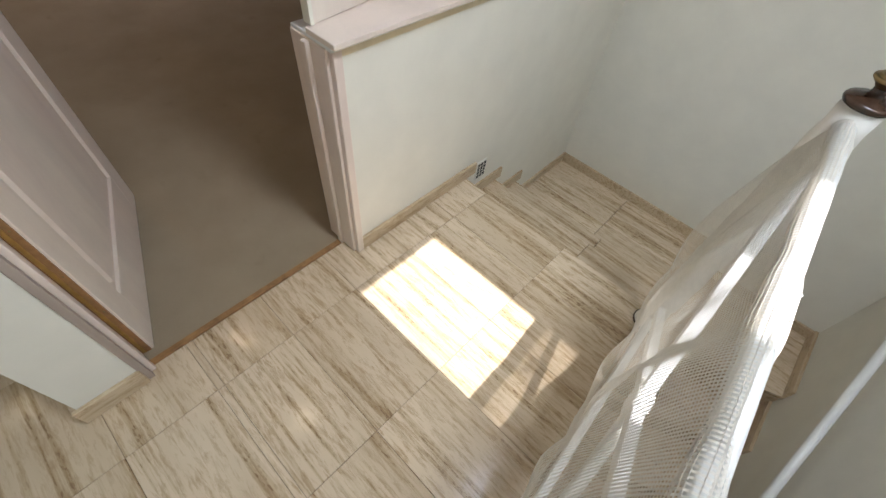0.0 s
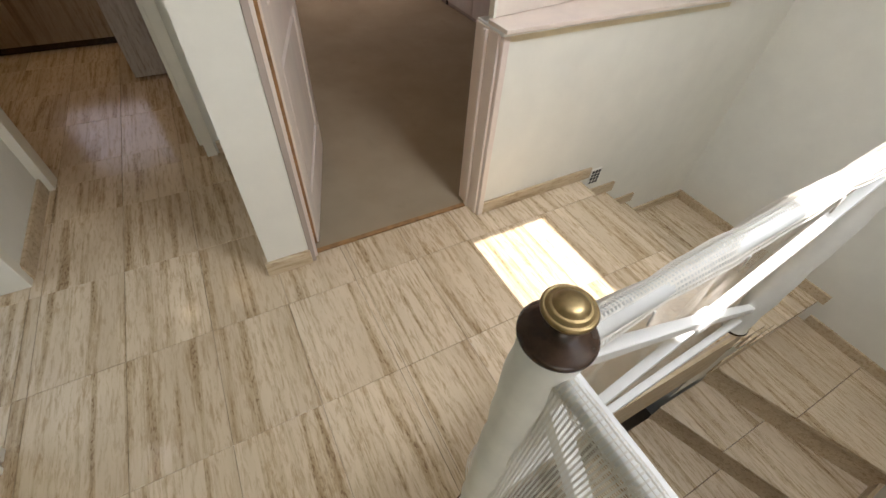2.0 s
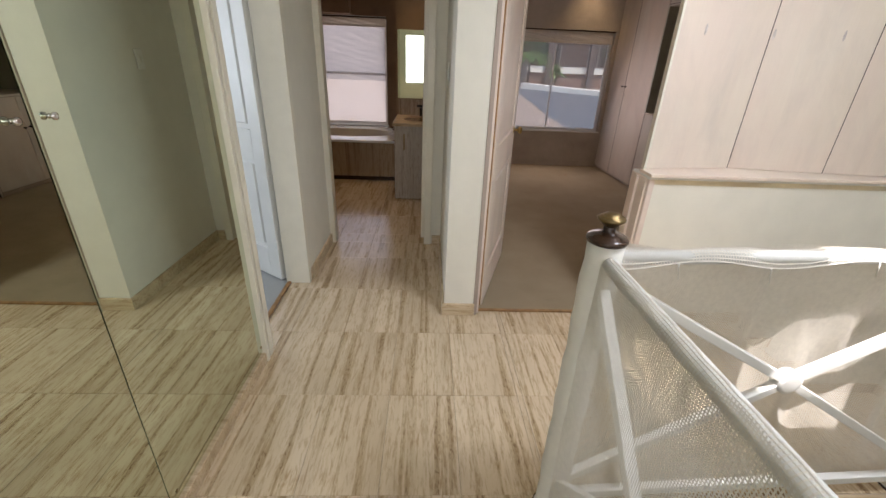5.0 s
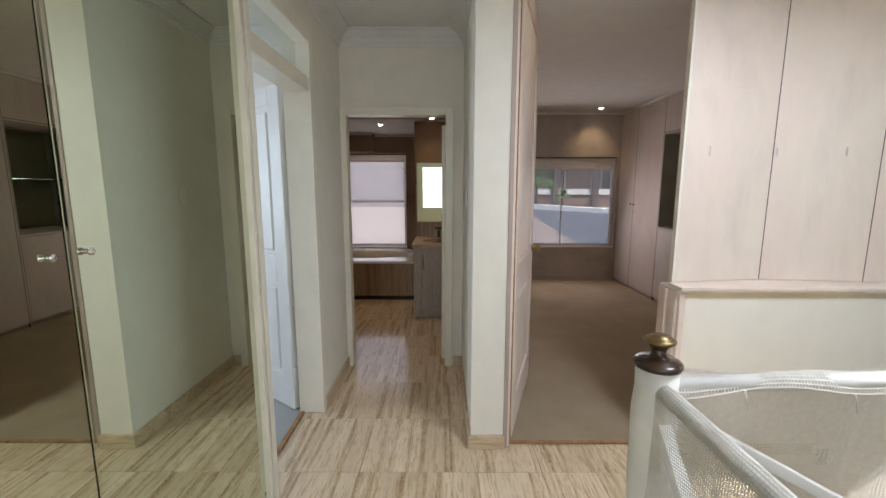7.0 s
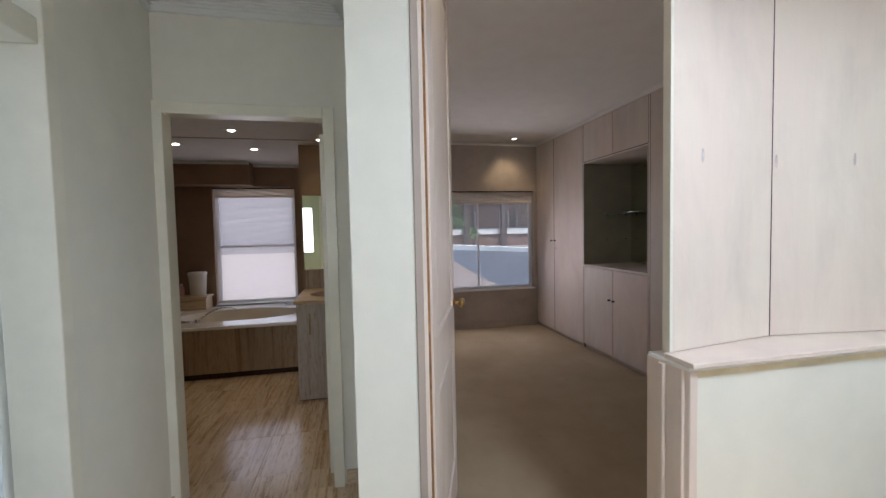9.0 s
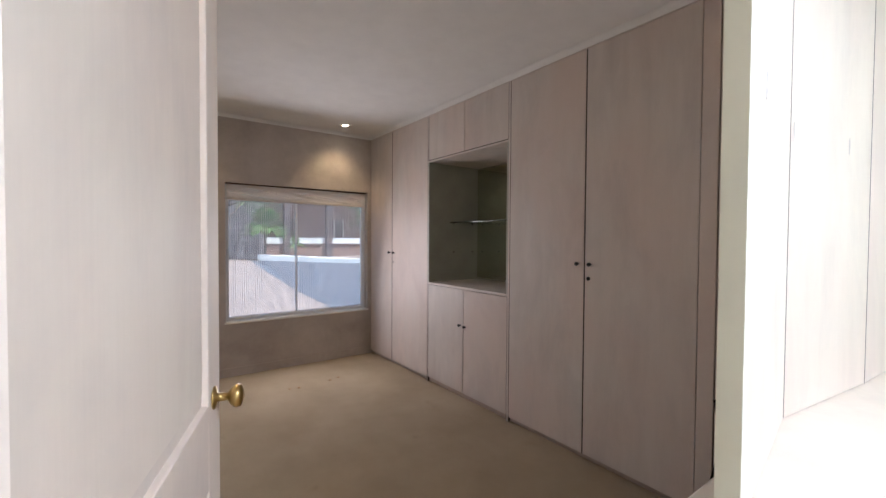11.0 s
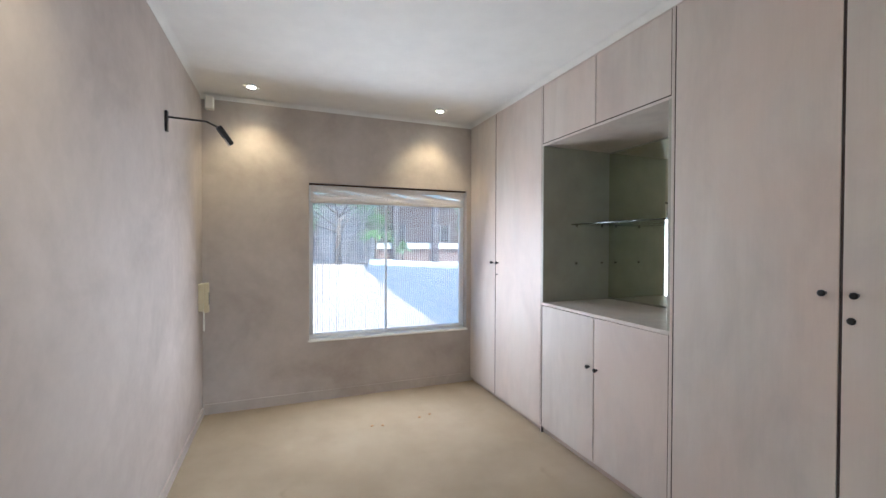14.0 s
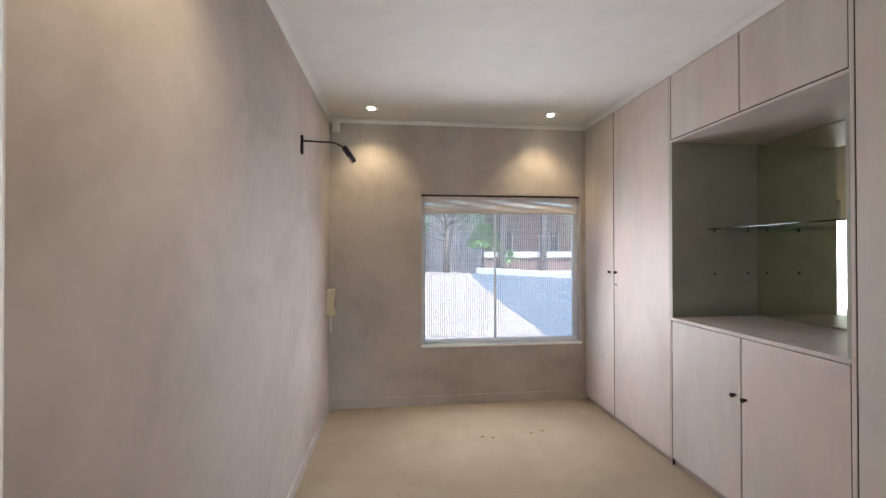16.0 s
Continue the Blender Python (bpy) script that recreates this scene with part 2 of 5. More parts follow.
def coursed(name, a, b, joint, size, flat):
    """Laid bricks or pavers seen from afar: courses with joints and uneven tone."""
    def build(nt, bsdf):
        v = coords(nt)
        if not flat:
            sp = nt.nodes.new("ShaderNodeSeparateXYZ")
            cb = nt.nodes.new("ShaderNodeCombineXYZ")
            nt.links.new(v, sp.inputs[0])
            nt.links.new(sp.outputs[1], cb.inputs[0])
            nt.links.new(sp.outputs[2], cb.inputs[1])
            v = cb.outputs[0]
        br = node(nt, "ShaderNodeTexBrick", Scale=1.0, Mortar_Size=size * 0.05, Brick_Width=size, Row_Height=size * 0.5,
                  Color1=(*a, 1), Color2=(*b, 1), Mortar=(*joint, 1))
        nt.links.new(v, br.inputs["Vector"])
        base = mix(nt, 0.5, br.outputs[0], ramp(nt, noise_tex(nt, coords(nt), 0.8, 5), [(0.3, (0.72, 0.7, 0.68)), (0.7, (1, 1, 1))]), "MULTIPLY")
        nt.links.new(base, bsdf.inputs["Base Color"])
        bsdf.inputs["Roughness"].default_value = 0.9
    return material(name, build)


PAVER = coursed("tan_paver", (0.30, 0.235, 0.20), (0.22, 0.165, 0.14), (0.11, 0.09, 0.085), 0.22, True)
# same pavers in a dark blue-grey that paints the shade over the drive
DRIVE_SHADE = coursed("drive_paving_in_painted_shade", (0.085, 0.095, 0.12), (0.068, 0.078, 0.10), (0.05, 0.055, 0.07), 0.22, True)
BRICK = coursed("red_brick", (0.26, 0.14, 0.105), (0.20, 0.105, 0.08), (0.26, 0.22, 0.19), 0.23, False)
# garden wall plaster darkened to carry the shade lying on it
SHADEWALL = plain("shade_tinted_wall_plaster", (0.14, 0.13, 0.14), 0.9, vary=0.2, scale=2)
LEAF = plain("leaf_green", (0.085, 0.17, 0.045), 0.5, vary=0.25, scale=5, relief=0)
YUCCA = plain("yucca_leaf_green", (0.15, 0.30, 0.07), 0.5, vary=0.25, scale=3, relief=0)
BARK = plain("bark", (0.12, 0.085, 0.06), 0.95, vary=0.3, scale=12, relief=0.4)
FABRIC = plain("black_fabric", (0.012, 0.011, 0.013), 0.95, vary=0.3, scale=30, relief=0.3)
ROSE = plain("pink_yarn", (0.65, 0.05, 0.16), 0.8, vary=0.15)
LIME = plain("lime_yarn", (0.62, 0.68, 0.05), 0.8, vary=0.1)
CREAM_CLOTH = yarn_mat("cream_hem_cloth", (0.78, 0.70, 0.60), 0.3)
NETYARN = yarn_mat("white_net_yarn", (0.84, 0.80, 0.72), 0.35)
ROOFRED = plain("roof_tile", (0.22, 0.10, 0.07), 0.8, vary=0.15)


# ---- building helpers ----
def box(bm, x0, x1, y0, y1, z0, z1):
    r = bmesh.ops.create_cube(bm, size=1.0)
    bmesh.ops.scale(bm, vec=(abs(x1 - x0), abs(y1 - y0), abs(z1 - z0)), verts=r["verts"])
    bmesh.ops.translate(bm, vec=((x0 + x1) / 2, (y0 + y1) / 2, (z0 + z1) / 2), verts=r["verts"])
    return r["verts"]


def boxes(*spans):
    bm = bmesh.new()
    for s in spans:
        box(bm, *s)
    return bm


def bevelled(bm, w=0.004, seg=2):
    bmesh.ops.bevel(bm, geom=bm.edges[:], offset=w, segments=seg, affect="EDGES", profile=0.5)
    return bm


def lathe(profile, seg=32, m=None):
    """profile: (radius, height) pairs from the bottom up."""
    bm = bmesh.new()
    rings = []
    for r, z in profile:
        rings.append([bm.verts.new((r * math.cos(2 * math.pi * i / seg), r * math.sin(2 * math.pi * i / seg), z)) for i in range(seg)])
    for a, b in zip(rings, rings[1:]):
        for i in range(seg):
            f = bm.faces.new((a[i], a[(i + 1) % seg], b[(i + 1) % seg], b[i]))
            f.smooth = True
    for ring, flip in ((rings[0], True), (rings[-1], False)):
        bm.faces.new(ring[::-1] if flip else ring)
    if m is not None:
        bmesh.ops.transform(bm, matrix=m, verts=bm.verts[:])
    return bm


def rod(bm, a, b, r, seg=12, r2=None):
    a, b = Vector(a), Vector(b)
    d = b - a
    res = bmesh.ops.create_cone(bm, cap_ends=True, segments=seg, radius1=r, radius2=r if r2 is None else r2, depth=d.length)
    m = Matrix.Translation((a + b) / 2) @ d.to_track_quat("Z", "Y").to_matrix().to_4x4()
    bmesh.ops.transform(bm, matrix=m, verts=res["verts"])
    for v in res["verts"]:
        for f in v.link_faces:
            f.smooth = len(f.verts) == 4
    return bm


def bar(bm, a, b, w, h):
    """A flat bar from a to b, w across and h deep."""
    a, b = Vector(a), Vector(b)
    d = b - a
    res = bmesh.ops.create_cube(bm, size=1.0)
    bmesh.ops.scale(bm, vec=(w, h, d.length), verts=res["verts"])
    m = Matrix.Translation((a + b) / 2) @ d.to_track_quat("Z", "Y").to_matrix().to_4x4()
    bmesh.ops.transform(bm, matrix=m, verts=res["verts"])
    return bm


def mesh_of(name, bm, mat):
    me = bpy.data.meshes.new(name)
    bmesh.ops.recalc_face_normals(bm, faces=bm.faces[:])
    bm.to_mesh(me)
    bm.free()
    me.materials.append(mat)
    return me


def part(name, bm, mat, parent=None, label=""):
    ob = new(name, mesh_of(name, bm, mat))
    if parent is not None:
        ob.parent = parent
        ob.matrix_parent_inverse = parent.matrix_world.inverted()
    if label:
        ob["label"] = label
    return ob


def setting(name, bm, mat, label, category):
    return tagged(part(name, bm, mat), label, category, kind="structure")


def thing(name, label, category, at=(0, 0, 0), group=""):
    ob = new(name)
    ob.empty_display_size = 0.1
    ob.location = at
    ob.matrix_world = Matrix.Translation(at)
    return tagged(ob, label, category, group)


# ---- shell ----
H = 2.69                       # ceiling
XW, XS = -5.66, -1.19          # window wall, doorway wall
NY = 2.70                      # far wall of the stairwell
EX = 0.96                      # outer wall of the stairwell

setting("wall_bedroom_window", boxes(
    (XW - 0.2, XW, -0.4, 0.545, -0.3, H), (XW - 0.2, XW, 2.12, 3.0, -0.3, H),
    (XW - 0.2, XW, 0.545, 2.12, -0.3, 0.56), (XW - 0.2, XW, 0.545, 2.12, 2.0, H)), TAUPE,
    "taupe rag-rolled wall around the bedroom window", "wall")
setting("wall_bath_window", boxes(
    (XW - 0.2, XW, -3.2, -2.25, -0.3, H), (XW - 0.2, XW, -1.26, -0.4, -0.3, H),
    (XW - 0.2, XW, -2.25, -1.26, -0.3, 0.55), (XW - 0.2, XW, -2.25, -1.26, 2.06, H)), BROWN,
    "brown painted bathroom wall around its window", "wall")
setting("wall_bedroom_side", boxes((XW, -1.31, -0.40, -0.305, 0, H)), TAUPE,
        "taupe clouded bedroom wall beside the door", "wall")
setting("wall_passage", boxes((-2.325, XS, -0.50, -0.405, 0, H), (-1.31, XS, -0.405, -0.312, 0, H)), CREAM,
        "cream painted passage wall ending in a pillar", "wall")
setting("wall_bath_side", boxes((XW, -2.425, -0.50, -0.405, 0, H)), BROWN,
        "brown painted bathroom side wall", "wall")
setting("wall_bath_far", boxes((XW, -2.425, -3.2, -2.68, 0, H)), BROWN, "brown painted far bathroom wall", "wall")
setting("wall_passage_end", boxes(
    (-2.42, -2.325, -1.47, -1.43, 0, H), (-2.42, -2.325, -0.64, -0.501, 0, H), (-2.42, -2.325, -1.43, -0.64, 2.10, H)),
    CREAM, "cream wall at the passage end around a doorway", "wall")
setting("wall_bath_door", boxes((-2.425, -2.42, -3.05, -1.44, 0, H)), BROWN, "brown bathroom wall beside its doorway", "wall")
setting("wall_passage_west", boxes(
    (-2.42, -1.61, -1.615, -1.47, 0, H), (-1.61, -0.76, -1.615, -1.47, 2.44, H)), CREAM,
    "cream passage wall over and beside a white door", "wall")
setting("wall_mirror_back", boxes((-0.70, 3.4, -1.66, -1.56, 0, H)), CREAM, "cream wall behind the mirrored cupboard", "wall")
setting("wall_half", boxes((-1.31, -1.145, 0.64, 2.06, -0.9, 0.95), (-1.31, -1.145, 2.06, NY, -0.9, H)), CREAM,
        "cream painted half wall along the stairs", "wall")
setting("wall_stair_end", boxes((-1.31, EX + 0.15, NY, NY + 0.15, -3.0, H)), CREAM, "cream stairwell end wall", "wall")
setting("wall_stair_outer", boxes((EX, EX + 0.15, -0.2, NY, -3.0, H)), CREAM, "cream outer wall of the stairwell", "wall")
setting("wall_landing_side", boxes((EX + 0.15, 3.4, -0.2, -0.05, 0, H)), CREAM, "cream landing wall", "wall")
# unseen end wall; its opening is added for the passage fill lamp
setting("wall_landing_end", boxes(
    (3.4, 3.55, -1.66, -1.3, 0, H), (3.4, 3.55, -0.4, -0.05, 0, H), (3.4, 3.55, -1.3, -0.4, 0, 0.9), (3.4, 3.55, -1.3, -0.4, 2.1, H)),
    CREAM, "cream landing wall, out of view, with an added light opening", "wall")
setting("wall_bedroom_back", boxes((-1.31, -1.19, NY + 0.15, 3.0, 0, H)), TAUPE, "taupe bedroom back wall", "wall")
setting("wall_bedroom_cupboard", boxes((XW, -1.19, 3.0, 3.1, 0, H)), TAUPE, "taupe wall behind the cupboards", "wall")
setting("wall_side_room", boxes(
    (-2.415, -2.30, -4.4, -1.616, 0, H), (0.4, 0.5, -4.4, -1.66, 0, H),
    (-2.415, -2.2, -4.5, -4.4, 0, H), (-0.8, 0.5, -4.5, -4.4, 0, H), (-2.2, -0.8, -4.5, -4.4, 0, 0.8), (-2.2, -0.8, -4.5, -4.4, 2.2, H)),
    WHITE, "pale walls of the room off the passage", "wall")
setting("wall_stair_below", boxes((-1.31, EX + 0.15, -1.2, -1.1, -3.0, -0.26)), CREAM, "cream wall under the landing", "wall")

# ceiling with a skylight shaft over the stairs
SKX0, SKX1, SKY0, SKY1 = -0.075, 0.80, 0.527, 0.99
setting("ceiling", boxes(
    (XW - 0.2, SKX0, -4.5, 3.1, H, H + 0.12), (SKX1, 3.55, -4.5, 3.1, H, H + 0.12),
    (SKX0, SKX1, -4.5, SKY0, H, H + 0.12), (SKX0, SKX1, SKY1, 3.1, H, H + 0.12)), CEIL, "white painted ceiling", "ceiling")
setting("ceiling_bath", boxes((XW, -2.425, -3.05, -0.5, 2.34, 2.44)), CEIL, "lowered white bathroom ceiling", "ceiling")

# floors
setting("floor", boxes(
    (-2.42, 0.07, -1.66, -0.13, -0.26, -0.006), (0.07, 3.4, -1.66, -0.10, -0.26, -0.006), (-1.145, 0.05, -0.13, 1.375, -0.26, -0.006),
    (-1.30, -1.145, -0.32, 0.64, -0.26, -0.006)), GROUT, "travertine tiled landing and passage floor", "floor")
setting("floor_bath", boxes((XW, -2.42, -3.05, -0.5, -0.26, -0.006)), GROUT, "travertine tiled bathroom floor", "floor")
setting("floor_bedroom", boxes((XW, -1.245, -0.304, 0.60, -0.26, 0.004), (XW, -1.315, 0.60, 3.0, -0.26, 0.004)), CARPET, "worn beige bedroom carpet", "carpet")
setting("floor_side_room", boxes((-2.30, 0.4, -4.4, -1.60, -0.26, 0.004)), GREYCARPET, "grey carpet of the room off the passage", "carpet")
setting("floor_below", boxes((-1.31, EX, -1.1, NY, -3.1, -3.0)), GROUT, "lower storey floor", "floor")
setting("trim_threshold", bevelled(boxes((-1.252, -1.226, -0.284, 0.60, 0.0, 0.011)), 0.003), RAW, "brown wooden threshold strip at the carpet edge", "threshold")
setting("trim_threshold_side", bevelled(boxes((-1.57, -0.80, -1.625, -1.598, 0.0, 0.012)), 0.003), RAW, "brown wooden threshold strip at the grey carpet", "threshold")

# ---- stairs ----
def prism(bm, pts, z0, z1):
    lo = [bm.verts.new((x, y, z0)) for x, y in pts]
    hi = [bm.verts.new((x, y, z1)) for x, y in pts]
    n = len(pts)
    bm.faces.new(lo[::-1])
    bm.faces.new(hi)
    for i in range(n):
        bm.faces.new((lo[i], lo[(i + 1) % n], hi[(i + 1) % n], hi[i]))
    return bm


R = 0.198
stair = tagged(thing("staircase", "travertine clad staircase turning down round an open well", "stairs", (0, 1.4, -0.2)), kind="structure")
core = boxes((-1.145, 0.05, 1.36, 1.68, -0.8, -R - 0.02), (-1.145, 0.05, 1.67, 1.97, -0.9, -2 * R - 0.02), (-1.145, 0.05, 1.96, NY, -1.1, -3 * R - 0.02))
part("stair_core", core, CREAM, stair, "cream plastered stair flank")
SK = 0.34                                        # slant of the lower nosings
def tread(bm, name="tread"):
    return part(name, bevelled(bm, 0.004, 2), TRAV, stair)


for (x0, x1) in ((-1.145, -0.43), (-0.428, 0.065)):
    tread(boxes((x0, x1, 1.36, 1.69, -R - 0.03, -R)))
    tread(boxes((x0, x1, 1.65, 1.98, -2 * R - 0.03, -2 * R)))
for x0, x1, y0, y1 in ((-1.145, -0.52, 1.94, 2.32), (-0.518, 0.065, 1.94, 2.32), (-1.145, -0.52, 2.322, NY), (-0.518, 0.065, 2.322, NY)):
    tread(boxes((x0, x1, y0, y1, -3 * R - 0.03, -3 * R)))
for y, z in ((1.375, 0), (1.67, -R), (1.96, -2 * R)):
    part("riser", boxes((-1.145, 0.06, y - 0.018, y, z - R, z - 0.03)), TRAV_EDGE, stair)
part("riser", boxes((0.04, 0.058, 1.7, NY, -4 * R, -3 * R - 0.03)), TRAV_EDGE, stair)
ys, z = [2.9, 1.79, 1.40, 1.02, 0.66, 0.32, 0.0, -0.3], -4 * R
for k in range(1, len(ys)):
    y0, y1 = ys[k], ys[k - 1]
    x_cut = 0.42 + 0.07 * (k % 2)
    for xa, xb in ((0.05, x_cut), (x_cut + 0.002, EX)):
        fa, fb = (xa - 0.05) / (EX - 0.05) * SK, (xb - 0.05) / (EX - 0.05) * SK
        bm = bmesh.new()
        prism(bm, [(xa, y0 + fa), (xb, y0 + fb), (xb, min(NY, y1 + 0.02 + fb)), (xa, min(NY, y1 + 0.02 + fa))], z - 0.03, z)
        tread(bm)
    bm = bmesh.new()
    prism(bm, [(0.05, y0 + 0.018), (EX, y0 + SK + 0.018), (EX, y0 + SK + 0.034), (0.05, y0 + 0.034)], z - R, z - 0.03)
    part("riser", bm, TRAV_EDGE, stair)
    part("skirting", boxes((EX - 0.018, EX, y0 + SK, min(NY, y1 + SK + 0.02), z, z + 0.085)), TRAV_EDGE, stair)
    z -= R
part("slab_edge", boxes((0.05, 0.066, -0.13, 1.375, -0.40, -0.002)), TRAV_EDGE, stair)
part("slab_edge", boxes((0.066, EX, -0.116, -0.10, -0.40, -0.002)), TRAV_EDGE, stair)
# stepped skirting along the half wall and the end wall
for y0, y1, zz in ((0.64, 1.45, 0), (1.45, 1.74, -R), (1.74, 2.03, -2 * R), (2.03, NY - 0.018, -3 * R)):
    part("skirting", bevelled(boxes((-1.145, -1.129, y0, y1, zz, zz + 0.075)), 0.003), TRAV_EDGE, stair)
part("skirting", boxes((-1.145, 0.10, NY - 0.018, NY, -3 * R, -3 * R + 0.075)), TRAV_EDGE, stair)
part("skirting", boxes((0.10, EX, NY - 0.018, NY, -4 * R, -4 * R + 0.075)), TRAV_EDGE, stair)

vent = thing("air_vent", "small white plastic grid vent set low in the wall", "vent", (-1.14, 1.5, -0.02))
part("vent_frame", bevelled(boxes((-1.146, -1.138, 1.465, 1.555, -0.075, 0.045)), 0.002), PLASTIC, vent)
for i in range(3):
    for j in range(4):
        part("vent_hole", boxes((-1.139, -1.1365, 1.476 + i * 0.026, 1.494 + i * 0.026, -0.066 + j * 0.027, -0.046 + j * 0.027)), BLACK, vent)

rail_e = thing("wall_handrail", "white painted round handrail fixed to the stair wall", "handrail", (0.9, 1.7, -0.3))
bm = bmesh.new()
rod(bm, (0.89, 2.45, 0.20), (0.89, 0.35, -1.02), 0.021, 16)
part("pipe", bm, WHITE, rail_e)
for f in (0.15, 0.8):
    y, zz = 2.45 - 2.1 * f, 0.20 - 1.22 * f
    bm = bmesh.new()
    rod(bm, (0.89, y, zz - 0.02), (0.89, y, zz - 0.07), 0.008, 8)
    rod(bm, (0.89, y, zz - 0.07), (0.958, y, zz - 0.09), 0.008, 8)
    part("bracket", bm, WHITE, rail_e)

# ---- balustrade round the well ----
P1, P2 = Vector((0.087, -0.151, 0)), Vector((0.018, 1.300, 0))
RAIL = 1.040                   # centre of the top rails
def newel(at, label):
    t = thing("newel_post", label, "newel post", at, "stair newel posts")
    o = Matrix.Translation(at)
    prof = [(0.054, 0.0), (0.055, 0.01)] + [(0.050 + 0.002 * math.sin(i * 2.1) + 0.0015 * math.sin(i * 5.3), 0.03 + i * 0.05) for i in range(21)] + [(0.049, 1.088)]
    part("post", lathe(prof, 36, o), NET, t, "post wrapped in white net cloth")
    part("cap_disc", lathe([(0.046, 1.084), (0.051, 1.087), (0.054, 1.093), (0.054, 1.098), (0.050, 1.103), (0.045, 1.104), (0.041, 1.108), (0.026, 1.111), (0.018, 1.116), (0.0155, 1.124), (0.0175, 1.136)], 40, o), DARKWOOD, t, "dark turned wooden cap")
    part("knob", lathe([(0.018, 1.132), (0.022, 1.138), (0.030, 1.144), (0.0355, 1.149), (0.036, 1.153), (0.0345, 1.1555), (0.0325, 1.1565), (0.031, 1.155), (0.0297, 1.156), (0.028, 1.160), (0.0252, 1.1615), (0.0236, 1.1605), (0.0225, 1.1615), (0.019, 1.165), (0.012, 1.167), (0.003, 1.1675)], 40, o), BRASS_DULL, t, "dull brass turned knob")
    part("base_ring", lathe([(0.058, 0.0), (0.060, 0.006), (0.052, 0.012)], 24, o), DARKWOOD, t)
    return t


newel(P1, "net-wrapped newel post with a dark cap and brass knob")
newel(P2, "net-wrapped newel post at the head of the stairs")


def balustrade(name, a, b, hub_z, label):
    t = thing(name, label, "balustrade", a, "stair balustrades")
    d = (b - a).normalized()
    up = Vector((0, 0, 1))
    bm = bmesh.new()
    rod(bm, a + up * RAIL, b + up * RAIL, 0.02, 16)
    part("top_rail", bm, WHITE, t)
    bm = bmesh.new()
    bar(bm, a + up * 0.075, b + up * 0.075, 0.03, 0.035)
    part("bottom_rail", bevelled(bm, 0.004), WHITE, t)
    mid = (a + b) / 2 + up * hub_z
    for p in (a + up * (RAIL - 0.045), a + up * 0.14, b + up * (RAIL - 0.045), b + up * 0.14):
        bm = bmesh.new()
        bar(bm, p, mid, 0.03, 0.03)
        part("brace", bevelled(bm, 0.003), WHITE, t)
    n = d.cross(up)
    m = Matrix.Translation(mid) @ n.to_track_quat("Z", "Y").to_matrix().to_4x4()
    part("hub", lathe([(0.03, -0.022), (0.042, -0.018), (0.045, 0), (0.042, 0.018), (0.03, 0.022)], 24, m), WHITE, t)
    return t


B2 = Vector((EX, -0.152, 0))
balustrade("balustrade", P1, P2, 0.585, "white painted steel balustrade with crossed braces")
balustrade("balustrade", P1, B2, 0.585, "white painted steel balustrade closing the stairwell")


